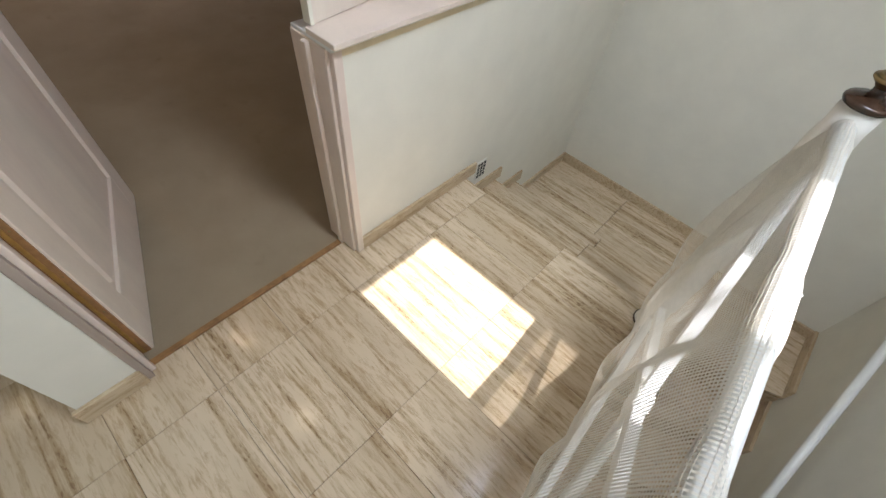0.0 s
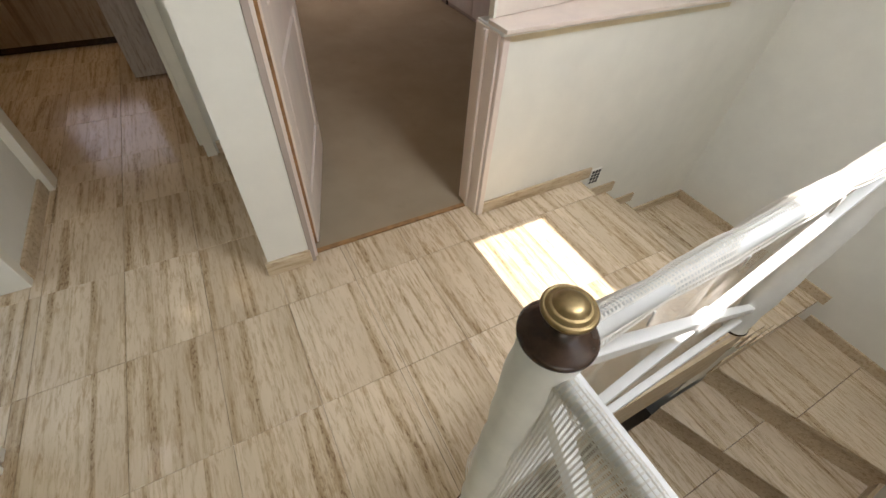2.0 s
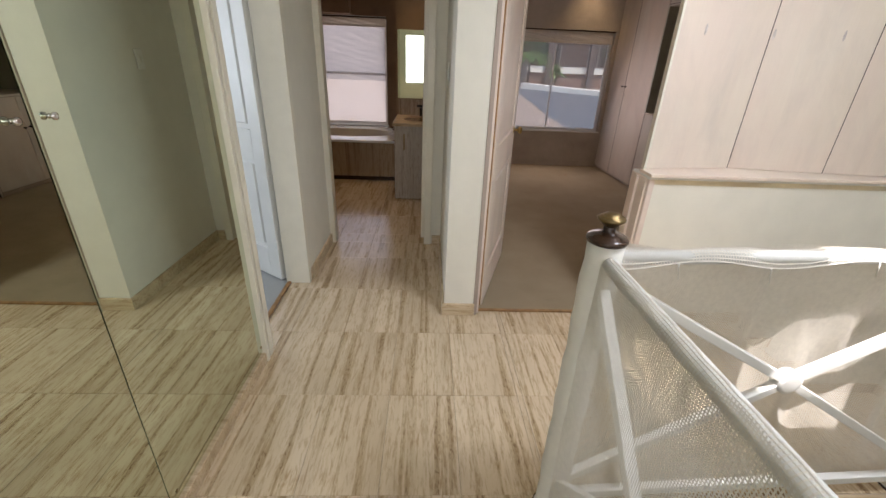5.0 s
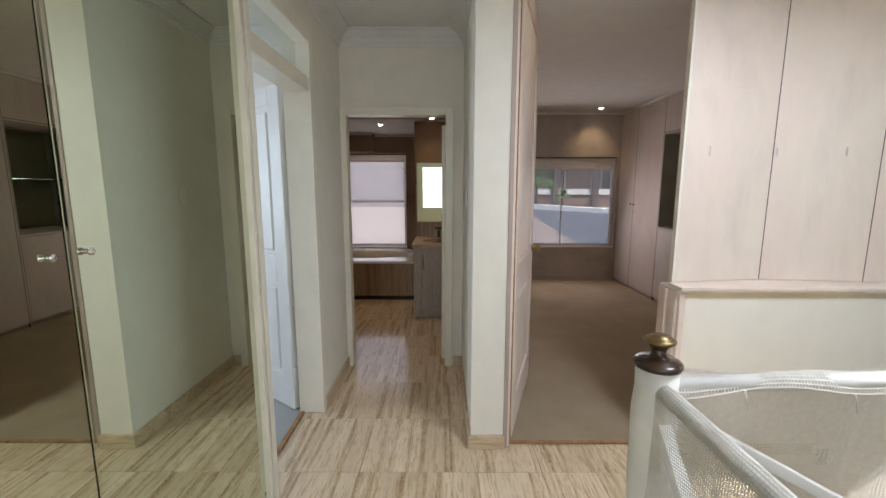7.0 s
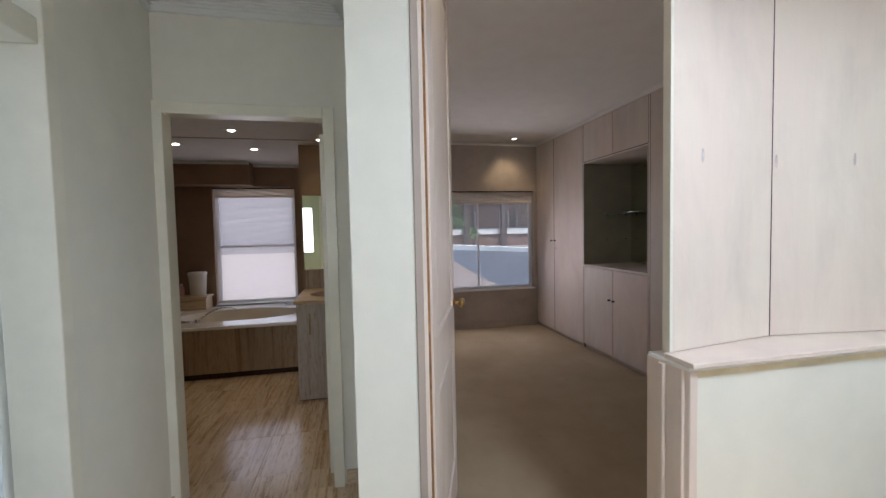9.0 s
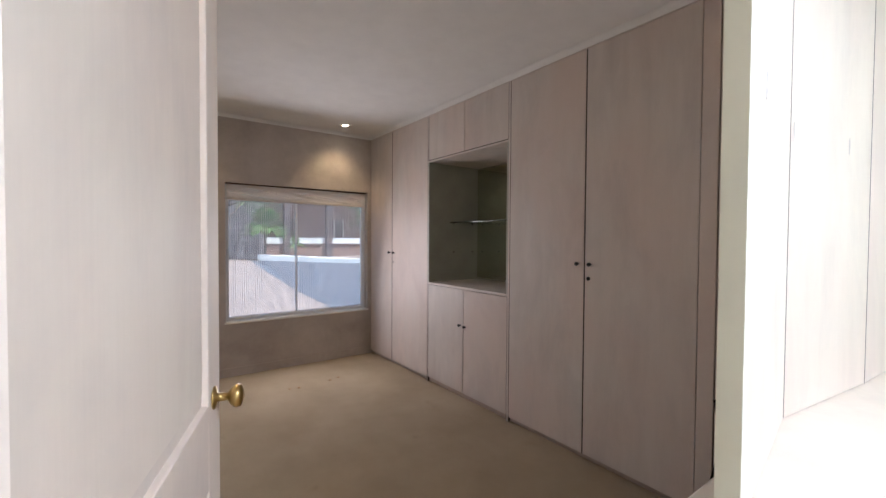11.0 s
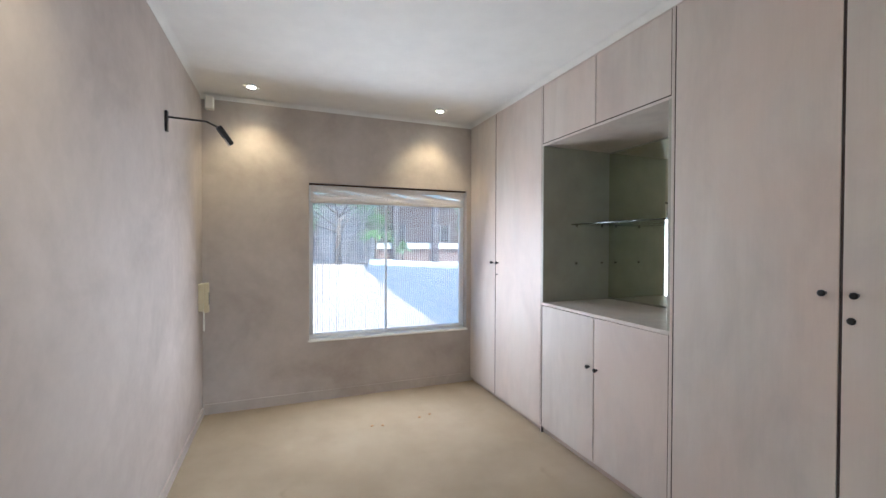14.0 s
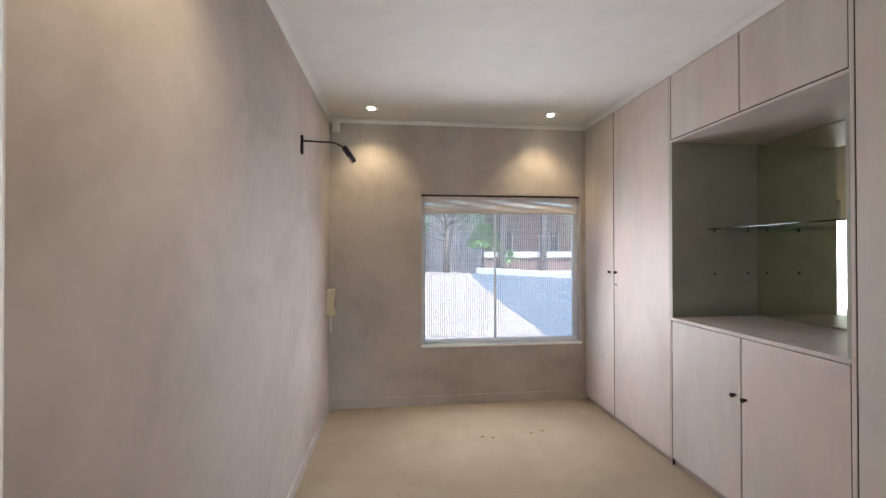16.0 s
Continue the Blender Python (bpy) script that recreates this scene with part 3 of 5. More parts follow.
def net(name, a, b, side, sway, label, cell=0.0068, width=0.0028, seed=1):
    """A cloth of crossing yarns hung from the rail, pulled into soft folds."""
    t = thing(name, label, "safety net", a, "safety nets")
    d = b - a
    length = d.length
    e = d.normalized()
    n = e.cross(Vector((0, 0, 1))) * side
    top, low = RAIL + 0.015, 0.03

    def place(u, w):
        # u along the rail, w from the bottom to the top, both 0 to 1
        fold = math.sin(u * 21 + 1.2 * math.sin(w * 5 + seed)) * 0.5 + math.sin(u * 47 + w * 7 + seed) * 0.25
        belly = math.sin(w * math.pi) ** 0.8
        off = 0.022 + sway * belly * (0.70 + 0.50 * fold)
        sag = 0.018 * math.sin(u * 17 + seed) * w
        return a + e * (u * length) + n * off + Vector((0, 0, low + (top - low) * w + sag))

    verts, faces = [], []

    def ribbon(points, across):
        k = len(verts)
        for p in points:
            verts.append(p - across * width * 0.5)
            verts.append(p + across * width * 0.5)
        for i in range(len(points) - 1):
            faces.append((k + 2 * i, k + 2 * i + 1, k + 2 * i + 3, k + 2 * i + 2))

    for i in range(int(length / cell) + 1):
        u = i * cell / length
        ribbon([place(u, j / 28) for j in range(29)], e)
    for j in range(int((top - low) / cell) + 1):
        w = j * cell / (top - low)
        ribbon([place(i / 44, w) + n * 0.0006 for i in range(45)], Vector((0, 0, 1)))
    me = bpy.data.meshes.new("yarn")
    me.from_pydata([tuple(v) for v in verts], [], faces)
    me.materials.append(NETYARN)
    cloth = new("yarn", me)
    cloth.parent = t
    cloth["kind"] = "stuff"
    cloth.matrix_parent_inverse = t.matrix_world.inverted()
    # the edge folded over the rail, with a scalloped hem
    verts, faces = [], []

    def over(u, s):
        ang = -0.6 + s * 3.4
        drop = max(0.0, s - 0.6) * (0.05 + 0.4 * sway * math.sin(u * 19 + seed))
        r = 0.0235 + sway * 0.03 + sway * 0.04 * math.sin(u * 27 + seed) + 0.001 * math.sin(u * 71)
        c = a + e * (u * length) + Vector((0, 0, RAIL))
        return c + n * (r * math.cos(ang)) + Vector((0, 0, r * math.sin(ang) - drop))

    for i in range(int(length / (cell * 1.2)) + 1):
        u = i * cell * 1.2 / length
        ribbon([over(u, s / 18) for s in range(19)], e * 0.95)
    for s in range(13):
        ribbon([over(i / 90, s / 12) for i in range(91)], (n * math.cos(s * 0.26) + Vector((0, 0, 1)) * math.sin(s * 0.26 + 1.0)).normalized() * 0.95)
    me = bpy.data.meshes.new("folded_edge")
    me.from_pydata([tuple(v) for v in verts], [], faces)
    me.materials.append(NETYARN)
    hem = new("folded_edge", me)
    hem.parent = t
    hem["kind"] = "stuff"
    hem.matrix_parent_inverse = t.matrix_world.inverted()
    for u in (0.14, 0.33, 0.55, 0.78, 0.93):
        bm = bmesh.new()
        p = over(u, 1.0) - n * 0.003
        rod(bm, p, p + e * 0.012 + Vector((0, 0, -0.05)), 0.002, 6)
        part("tie", bm, NET, t, "knotted white string tie")
    return t


net("safety_net", P1, P2, -1, 0.075, "white mesh net tied along the stair balustrade", width=0.0038)
net("safety_net", P1, B2, 1, 0.008, "taut white mesh net on the well balustrade", seed=3)

# ---- pillar, doorway and half wall trim ----
setting("baseboard_pillar", bevelled(boxes((XS, XS + 0.016, -0.516, -0.306, 0, 0.085), (-2.325, XS - 0.001, -0.516, -0.50, 0, 0.085)), 0.003), TRAV_EDGE, "travertine skirting round the pillar", "skirting")
setting("baseboard_passage", bevelled(boxes((-2.325, -1.612, -1.47, -1.454, 0, 0.085), (-2.325, -2.309, -0.575, -0.517, 0, 0.085)), 0.003), TRAV_EDGE, "travertine skirting in the passage", "skirting")
setting("trim_door_lining", bevelled(boxes(
    (-1.325, -1.232, -0.312, -0.284, 0, H), (-1.228, -1.208, -0.312, -0.272, 0, H)), 0.004), PINKWOOD, "limewashed wooden door lining on the pillar", "door frame")
setting("trim_door_stop", bevelled(boxes((-1.206, -1.184, -0.312, -0.288, 0, H)), 0.003), STOPWOOD, "grey weathered strip beside the door lining", "door frame")
lin = boxes((-1.325, -1.15, 0.600, 0.640, 0, 0.955), (-1.250, -1.225, 0.585, 0.602, 0, 0.95), (-1.175, -1.128, 0.612, 0.645, 0, 0.955))
setting("trim_half_wall_end", bevelled(lin, 0.004), PINKWOOD, "limewashed wooden lining of the half wall end", "door frame")
cap = bevelled(boxes((-1.325, -1.125, 0.605, 2.06, 0.95, 0.966)), 0.004)
setting("trim_cap_base", cap, WHITE, "white moulding under the half wall cap", "trim")
bm = bmesh.new()
prism(bm, [(-1.10, 0.60), (-1.10, 2.06), (-1.33, 2.06), (-1.33, 1.2), (-1.235, 0.60)], 0.968, 0.986)
setting("trim_cap", bevelled(bm, 0.003), PINKWOOD, "limewashed board capping the half wall", "trim")

setting("trim_glue_line", boxes((-1.146, -1.1435, 0.646, 2.06, 0.92, 0.949)), plain("yellowed_paint", (0.80, 0.70, 0.50), 0.7, vary=0.08), "yellowed paint band under the half wall cap", "trim")
screen = thing("wooden_screen", "limewashed wooden folding screen panels standing on the half wall", "screen", (-1.25, 1.3, 0.986))
for (xa, ya), (xb, yb) in (((-1.228, 0.628), (-1.312, 1.165)), ((-1.312, 1.169), (-1.245, 1.70)), ((-1.245, 1.704), (-1.215, 2.058))):
    d = Vector((xb - xa, yb - ya, 0)).normalized()
    nn = Vector((-d.y, d.x, 0)) * 0.028
    bm = bmesh.new()
    prism(bm, [(xa, ya), (xb, yb), (xb + nn.x, yb + nn.y), (xa + nn.x, ya + nn.y)], 0.988, H)
    part("panel", bevelled(bm, 0.002), PINKWOOD, screen)
for xs, ys_ in ((-1.314, 1.167), (-1.247, 1.702)):
    part("joint_gap", boxes((xs - 0.006, xs + 0.0022, ys_ - 0.002, ys_ + 0.002, 0.988, H)), SEAM, screen, "dark joint line")
def screen_x(y):
    for (xa, ya), (xb, yb) in (((-1.228, 0.628), (-1.312, 1.165)), ((-1.312, 1.169), (-1.245, 1.70)), ((-1.245, 1.704), (-1.215, 2.058))):
        if y <= yb:
            return xa + (xb - xa) * (y - ya) / (yb - ya)


WORN = plain("worn_grey_wood", (0.64, 0.56, 0.52), 0.7, vary=0.15, scale=40)
for ym, zm in ((0.775, 1.705), (1.185, 1.70), (1.53, 1.705)):
    xm = screen_x(ym)
    part("worn_mark", lathe([(0.001, 0.0006), (0.008, 0.0004), (0.010, 0.0)], 16, Matrix.Translation((xm + 0.0005, ym, zm)) @ Matrix.Rotation(radians(90), 4, "Y") @ Matrix.Diagonal((2.6, 0.8, 1, 1))), WORN, screen, "small grey worn mark")
part("edge_strip", boxes((-1.262, -1.226, 0.616, 0.628, 0.988, H)), IVORY, screen)


def door_leaf(name, hinge, angle, width, height, mat, label, knob=True, thick=0.04):
    """A four-panelled leaf that swings from its hinge; angle of the leaf in the plan."""
    t = thing(name, label, "door", hinge)
    m = Matrix.Translation(hinge) @ Matrix.Rotation(radians(angle), 4, "Z")
    t.matrix_world = m

    def add(nm, bm, mt, lb="", parent=t):
        bmesh.ops.transform(bm, matrix=m, verts=bm.verts[:])
        return part(nm, bm, mt, parent, lb)

    st = 0.115
    rails = ((0.0, 0.22), (0.86, 1.05), (height - 0.12, height))
    frame_bm = boxes((0, st, -thick / 2, thick / 2, 0, height), (width - st, width, -thick / 2, thick / 2, 0, height))
    for z0, z1 in rails:
        box(frame_bm, st, width - st, -thick / 2, thick / 2, z0, z1)
    add("door_frame_rails", bevelled(frame_bm, 0.003), mat)
    for (z0, z1) in ((0.22, 0.86), (1.05, height - 0.12)):
        bm = boxes((st, width - st, -0.006, 0.006, z0, z1))
        add("panel", bm, mat)
        bm = bmesh.new()
        box(bm, st + 0.03, width - st - 0.03, -0.016, 0.016, z0 + 0.03, z1 - 0.03)
        add("raised_field", bevelled(bm, 0.009, 1), mat)
    return t, add


t, add = door_leaf("door_1", (-1.292, -0.262, 0.012), 162.0, 0.88, 2.66, PINKWOOD, "limewashed tall panelled bedroom door standing open")
add("raw_edge", boxes((-0.004, 0.0, -0.012, 0.021, 0, 2.66)), RAW, "bare brown hinge edge with brass strip")
add("piano_hinge", bevelled(boxes((-0.0075, -0.004, 0.004, 0.016, 0, 2.66)), 0.001, 1), BRASS, "long brass piano hinge")
for zz in range(13):
    add("screw", boxes((-0.0055, -0.004, -0.006, -0.001, 0.1 + zz * 0.2, 0.106 + zz * 0.2)), BRASS_DULL)
for s in (1, -1):
    base = Matrix.Translation((0.815, s * 0.02, 1.05)) @ Matrix.Rotation(radians(-90 * s), 4, "X")
    kn = add("door_handle", lathe([(0.026, 0.0), (0.026, 0.004), (0.010, 0.008), (0.009, 0.03), (0.020, 0.036), (0.027, 0.048), (0.024, 0.058), (0.010, 0.063)], 20, base), BRASS, "brass door knob")
lk = add("lock_plate", boxes((0.880, 0.882, -0.011, 0.011, 0.97, 1.13)), BRASS, "brass lock plate")

# white door and its frame with a fanlight, off the passage
dj = bevelled(boxes((-1.625, -1.565, -1.63, -1.462, 0, 2.45), (-0.80, -0.755, -1.63, -1.462, 0, 2.45), (-1.565, -0.80, -1.63, -1.462, 2.36, 2.45),
                    (-1.565, -0.80, -1.615, -1.475, 2.08, 2.165)), 0.004)
setting("door_frame_side", dj, IVORY, "ivory door frame with a fanlight bar", "door frame")
pane = part("fanlight_pane", boxes((-1.565, -0.80, -1.548, -1.544, 2.165, 2.36)), GLASS)
tagged(pane, "clear glass fanlight over the white door", "window", kind="structure")
pane.visible_shadow = False
t, add = door_leaf("door_2", (-1.600, -1.660, 0.012), -126.0, 0.88, 2.12, WHITE, "white panelled door standing open into a side room")
for s in (1, -1):
    base = Matrix.Translation((0.815, s * 0.02, 1.25)) @ Matrix.Rotation(radians(-90 * s), 4, "X")
    add("door_handle", lathe([(0.024, 0.0), (0.024, 0.004), (0.009, 0.008), (0.009, 0.03), (0.022, 0.04), (0.020, 0.052), (0.008, 0.056)], 20, base), BRASS, "brass door knob")
    add("lock_plate", boxes((0.797, 0.833, s * 0.021 - 0.001, s * 0.021 + 0.001, 1.14, 1.29)), BRASS, "brass keyhole plate")
for zz in (0.2, 1.0, 1.75):
    add("hinge", boxes((-0.008, 0.002, -0.02, 0.024, zz, zz + 0.1)), WHITE)

setting("door_frame_bath", bevelled(boxes(
    (-2.40, -2.300, -1.484, -1.425, 0, 2.13), (-2.40, -2.300, -0.645, -0.585, 0, 2.13), (-2.40, -2.300, -1.425, -0.645, 2.07, 2.13)), 0.004), IVORY,
    "ivory wooden frame of the bathroom doorway", "door frame")
t, add = door_leaf("door_3", (-2.43, -0.655, 0.012), 178.0, 0.74, 2.0, IVORY, "ivory bathroom door swung fully open")

# mirrored sliding cupboard along the landing
mc = thing("mirrored_cupboard", "full-height mirrored cupboard doors above a stone kerb", "mirrored cupboard", (0.5, -1.5, 0))
part("kerb", bevelled(boxes((-0.709, 3.39, -1.535, -1.466, 0.0, 0.06)), 0.004), TRAV_EDGE, mc, "travertine kerb")
part("end_trim", bevelled(boxes((-0.735, -0.711, -1.56, -1.460, 0.0, H)), 0.003), IVORY, mc, "ivory painted upright end trim")
for x0, x1 in ((-0.709, 0.125), (0.129, 0.985), (0.989, 1.845), (1.849, 2.705), (2.709, 3.39)):
    d = part("mirror_door", bevelled(boxes((x0, x1, -1.498, -1.484, 0.065, H - 0.02)), 0.002, 1), MIRROR, mc)
for xk in (0.080, 0.172, 1.80, 1.895):
    m = Matrix.Translation((xk, -1.4845, 1.36)) @ Matrix.Rotation(radians(-90), 4, "X")
    part("knob", lathe([(0.007, 0.0), (0.004, 0.003), (0.004, 0.008), (0.009, 0.011), (0.009, 0.015), (0.004, 0.017)], 16, m), CHROME, mc, "small chrome knob")
for xk in (-0.70, 0.09):
    m = Matrix.Translation((xk, -1.4842, 0.10)) @ Matrix.Rotation(radians(-90), 4, "X")
    part("clip", lathe([(0.008, 0.0), (0.007, 0.002), (0.002, 0.003)], 12, m), BRASS_DULL, mc, "mirror screw clip")


# cornice in the passage
def cornice(runs, name, label, size=0.11, h=H):
    bm = bmesh.new()
    for x0, y0, x1, y1, nx, ny in runs:
        for k, (d0, d1) in enumerate([(0.014, 0.112)] + [(0.018 + 0.092 * i / 9, 0.016 + 0.084 * (1 - i / 9) ** 1.7) for i in range(10)]):
            w, dz = d0 * size / 0.11, d1 * size / 0.11
            xs, ys_ = sorted((x0, x1)), sorted((y0, y1))
            if nx:
                xa, xb = sorted((x0, x0 + nx * w))
                box(bm, xa, xb, ys_[0], ys_[1], h - dz - 0.002, h - 0.0005 * k)
            else:
                ya, yb = sorted((y0, y0 + ny * w))
                box(bm, xs[0], xs[1], ya, yb, h - dz - 0.002, h - 0.0005 * k)
    return setting(name, bm, CEIL, label, "cornice")


cornice([(-2.325, -1.47, -2.325, -0.50, 1, 0), (-2.325, -1.47, -0.76, -1.47, 0, 1), (-2.325, -0.50, XS, -0.50, 0, -1)], "trim_cornice_passage", "white plaster cornice in the passage")
cornice([(-2.30, -4.4, -2.30, -1.62, 1, 0), (-2.30, -4.4, 0.4, -4.4, 0, 1)], "trim_cornice_side", "white plaster cornice in the side room")
cornice([(XW, -0.305, XW, 2.2, 1, 0), (XW, -0.305, -1.31, -0.305, 0, 1), (XW, 2.165, -1.31, 2.165, 0, -1)], "trim_cornice_bedroom", "slim white cornice in the bedroom", 0.035)

setting("trim_dado_side", bevelled(boxes((-2.299, -2.276, -4.39, -1.62, 0.86, 0.945), (-2.276, 0.39, -4.399, -4.376, 0.86, 0.945)), 0.008), WHITE, "white moulded dado rail in the side room", "dado rail")
setting("baseboard_side", bevelled(boxes((-2.299, -2.282, -4.39, -1.62, 0.004, 0.10), (-2.282, 0.39, -4.399, -4.382, 0.004, 0.10)), 0.004), WHITE, "white skirting in the side room", "skirting")
setting("wall_dado_side", boxes((-2.2995, -2.294, -4.39, -1.62, 0.10, 0.86)), plain("grey_dado_paint", (0.60, 0.62, 0.58), 0.6, vary=0.03), "grey painted wall below the dado rail", "wall")
sw = thing("light_switch", "white plastic light switch on the passage wall", "light switch", (-1.95, -0.505, 1.42))
part("plate", bevelled(boxes((-1.88, -1.81, -0.508, -0.500, 1.385, 1.505)), 0.003), WHITE, sw)
part("rocker", bevelled(boxes((-1.855, -1.835, -0.512, -0.507, 1.425, 1.465)), 0.002), PLASTIC, sw)


def downlight(x, y, z, energy, colour=WARM, spot=105, aim=(0, 0), power_name="downlight_glow"):
    t = thing("downlight", "recessed round ceiling downlight switched on", "downlight", (x, y, z), "ceiling downlights")
    o = Matrix.Translation((x, y, z))
    part("bezel", lathe([(0.050, -0.003), (0.066, -0.005), (0.068, -0.001), (0.066, 0.0), (0.050, 0.0)], 28, o), CEIL, t)
    part("bulb", lathe([(0.001, -0.006), (0.026, -0.0055), (0.030, -0.003), (0.030, 0.0)], 20, o), BULB, t, "glowing bulb")
    lamp(power_name, "SPOT", look((x, y, z - 0.02), (x + aim[0], y + aim[1], z - 1.5)), energy, colour, spot=spot)


downlight(-5.345, 0.095, H, 5.5, aim=(-0.42, 0), spot=95)
downlight(-5.345, 1.695, H, 5.5, aim=(-0.42, 0), spot=95)
downlight(-1.603, 0.076, H, 0.8, (1.0, 0.72, 0.40), aim=(0, -0.3), spot=100)
downlight(-2.72, 0.03, H, 7.5, (1.0, 0.72, 0.40), aim=(0, -0.45), spot=110)
downlight(-3.80, -1.50, 2.34, 2.2)
downlight(-4.43, -2.17, 2.34, 2.2)
downlight(-4.62, -1.50, 2.34, 2.2)
downlight(-4.10, -0.80, 2.34, 2.2)
downlight(-3.20, -1.55, 2.34, 2.2)
downlight(-3.20, -0.95, 2.34, 2.2)
downlight(-1.95, -2.0, H, 1.5, (1, 0.95, 0.85))

# ---- bedroom ----
YC = 2.165
TOP, BOT = 2.645, 0.045


def cup_door(t, x0, x1, z0, z1, name="cupboard_door"):
    d = part(name, bevelled(boxes((x0 + 0.003, x1 - 0.003, YC, YC + 0.02, z0, z1)), 0.0025), GREYWOOD, t)
    return d


def cup_knob(parent, x, z, r=0.012):
    m = Matrix.Translation((x, YC, z)) @ Matrix.Rotation(radians(90), 4, "X")
    return part("handle", lathe([(0.007, -0.001), (0.006, 0.012), (r, 0.016), (r, 0.026), (r * 0.6, 0.029)], 16, m), BLACK, parent, "small dark knob")


def keyhole(parent, x, z, r=0.013):
    m = Matrix.Translation((x, YC, z)) @ Matrix.Rotation(radians(90), 4, "X")
    return part("lock", lathe([(r, -0.001), (r, 0.004), (r * 0.6, 0.006)], 16, m), BLACK, parent, "dark round lock")


def cupboard(x0, x1, label, name="wardrobe"):
    t = thing(name, label, "wardrobe", ((x0 + x1) / 2, YC, 0), "built-in wardrobes")
    part("body", boxes((x0, x0 + 0.018, YC + 0.022, 2.98, BOT, TOP), (x1 - 0.018, x1, YC + 0.022, 2.98, BOT, TOP), (x0, x1, 2.96, 2.98, BOT, TOP),
                       (x0 + 0.018, x1 - 0.018, YC + 0.024, YC + 0.03, BOT, TOP)), SEAM, t, "dark cupboard carcass")
    part("plinth", boxes((x0, x1, YC + 0.03, YC + 0.05, 0.004, BOT)), STOPWOOD, t)
    return t


w = cupboard(XW + 0.002, -4.385, "tall limewashed two-door wardrobe beside the window")
d = cup_door(w, XW + 0.004, -5.118, BOT, TOP)
cup_knob(d, -5.165, 1.275)
d = cup_door(w, -5.112, -4.39, BOT, TOP)
cup_knob(d, -5.065, 1.275)
keyhole(d, -5.08, 1.17, 0.008)

part("gap_strip", boxes((-5.1205, -5.1095, YC + 0.002, YC + 0.018, BOT, TOP)), SEAM, w, "dark gap between doors")
wn = thing("display_cupboard", "limewashed cupboard with an open mirror-backed niche and glass shelf", "cupboard", (-3.82, YC, 0), "built-in wardrobes")
X0, X1 = -4.378, -3.268
part("plinth", boxes((X0, X1, YC + 0.03, YC + 0.05, 0.004, BOT)), STOPWOOD, wn)
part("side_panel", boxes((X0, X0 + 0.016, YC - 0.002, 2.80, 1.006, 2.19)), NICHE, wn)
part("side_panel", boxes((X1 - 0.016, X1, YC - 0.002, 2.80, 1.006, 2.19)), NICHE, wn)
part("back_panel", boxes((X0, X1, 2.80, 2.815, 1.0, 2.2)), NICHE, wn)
part("back_mirror", bevelled(boxes((X0 + 0.02, X1 - 0.02, 2.792, 2.799, 1.02, 2.18)), 0.002, 1), MIRROR, wn, "mirror lining the niche back")
part("counter", bevelled(boxes((X0, X1, YC - 0.004, 2.80, 0.985, 1.006)), 0.003), GREYWOOD, wn)
part("niche_top", boxes((X0, X1, YC, 2.80, 2.19, 2.205)), GREYWOOD, wn)
part("glass_shelf", bevelled(boxes((X0 + 0.02, X1 - 0.02, 2.42, 2.785, 1.598, 1.606)), 0.001, 1), GREENGLASS, wn, "green-edged glass shelf")
for zz in (1.592, 1.30):
    for x, y in ((X0 + 0.022, 2.47), (X0 + 0.022, 2.72), (X1 - 0.022, 2.47), (X1 - 0.022, 2.72)):
        bm = bmesh.new()
        rod(bm, (x - 0.006, y, zz), (x + 0.006, y, zz), 0.006, 10)
        part("shelf_pin", bm, BLACK, wn)
part("carcass", boxes((X0, X0 + 0.016, YC + 0.022, 2.98, BOT, 0.985), (X1 - 0.016, X1, YC + 0.022, 2.98, BOT, 0.985), (X0 + 0.016, X1 - 0.016, YC + 0.024, YC + 0.03, BOT, 0.985)), SEAM, wn, "dark cupboard carcass")
part("upper_carcass", boxes((X0, X1, YC + 0.024, YC + 0.03, 2.206, TOP)), SEAM, wn)
XM = -3.815
d = cup_door(wn, X0 + 0.004, XM - 0.001, BOT + 0.01, 0.98)
cup_knob(d, XM - 0.04, 0.66)
d = cup_door(wn, XM + 0.001, X1 - 0.004, BOT + 0.01, 0.98)
cup_knob(d, XM + 0.03, 0.655)
cup_door(wn, X0 + 0.004, XM - 0.001, 2.212, TOP, "flap_door")
cup_door(wn, XM + 0.001, X1 - 0.004, 2.212, TOP, "flap_door")
part("gap_strip", boxes((X0 + 0.004, X1 - 0.004, YC - 0.001, YC + 0.018, 2.2055, 2.2115)), SEAM, wn, "dark gap under the flaps")

w = cupboard(-3.260, -1.905, "tall limewashed two-door wardrobe with dark knobs")
d = cup_door(w, -3.250, -2.585, BOT, TOP)
cup_knob(d, -2.629, 1.276)
d = cup_door(w, -2.581, -1.912, BOT, TOP)
cup_knob(d, -2.538, 1.276)
keyhole(d, -2.552, 1.185)
part("gap_strip", boxes((-2.5875, -2.5785, YC + 0.002, YC + 0.018, BOT, TOP)), SEAM, w, "dark gap between doors")
setting("trim_wardrobe_stile", bevelled(boxes((-1.911, -1.832, YC - 0.002, YC + 0.03, 0.01, TOP)), 0.003), GREYWOOD, "limewashed upright between wardrobes", "trim")
w = cupboard(-1.832, -1.318, "limewashed wardrobe with a dark knob and lock")
d = cup_door(w, -1.830, -1.320, BOT, TOP)
cup_knob(d, -1.782, 1.276)
keyhole(d, -1.808, 1.175, 0.014)
for xg in (-4.392, -4.3745, -3.2735, -3.2495):
    setting("trim_wardrobe_gap", boxes((xg - 0.0028, xg + 0.0028, YC + 0.001, YC + 0.018, 0.01, TOP)), SEAM, "narrow dark gap beside a wardrobe upright", "gap")
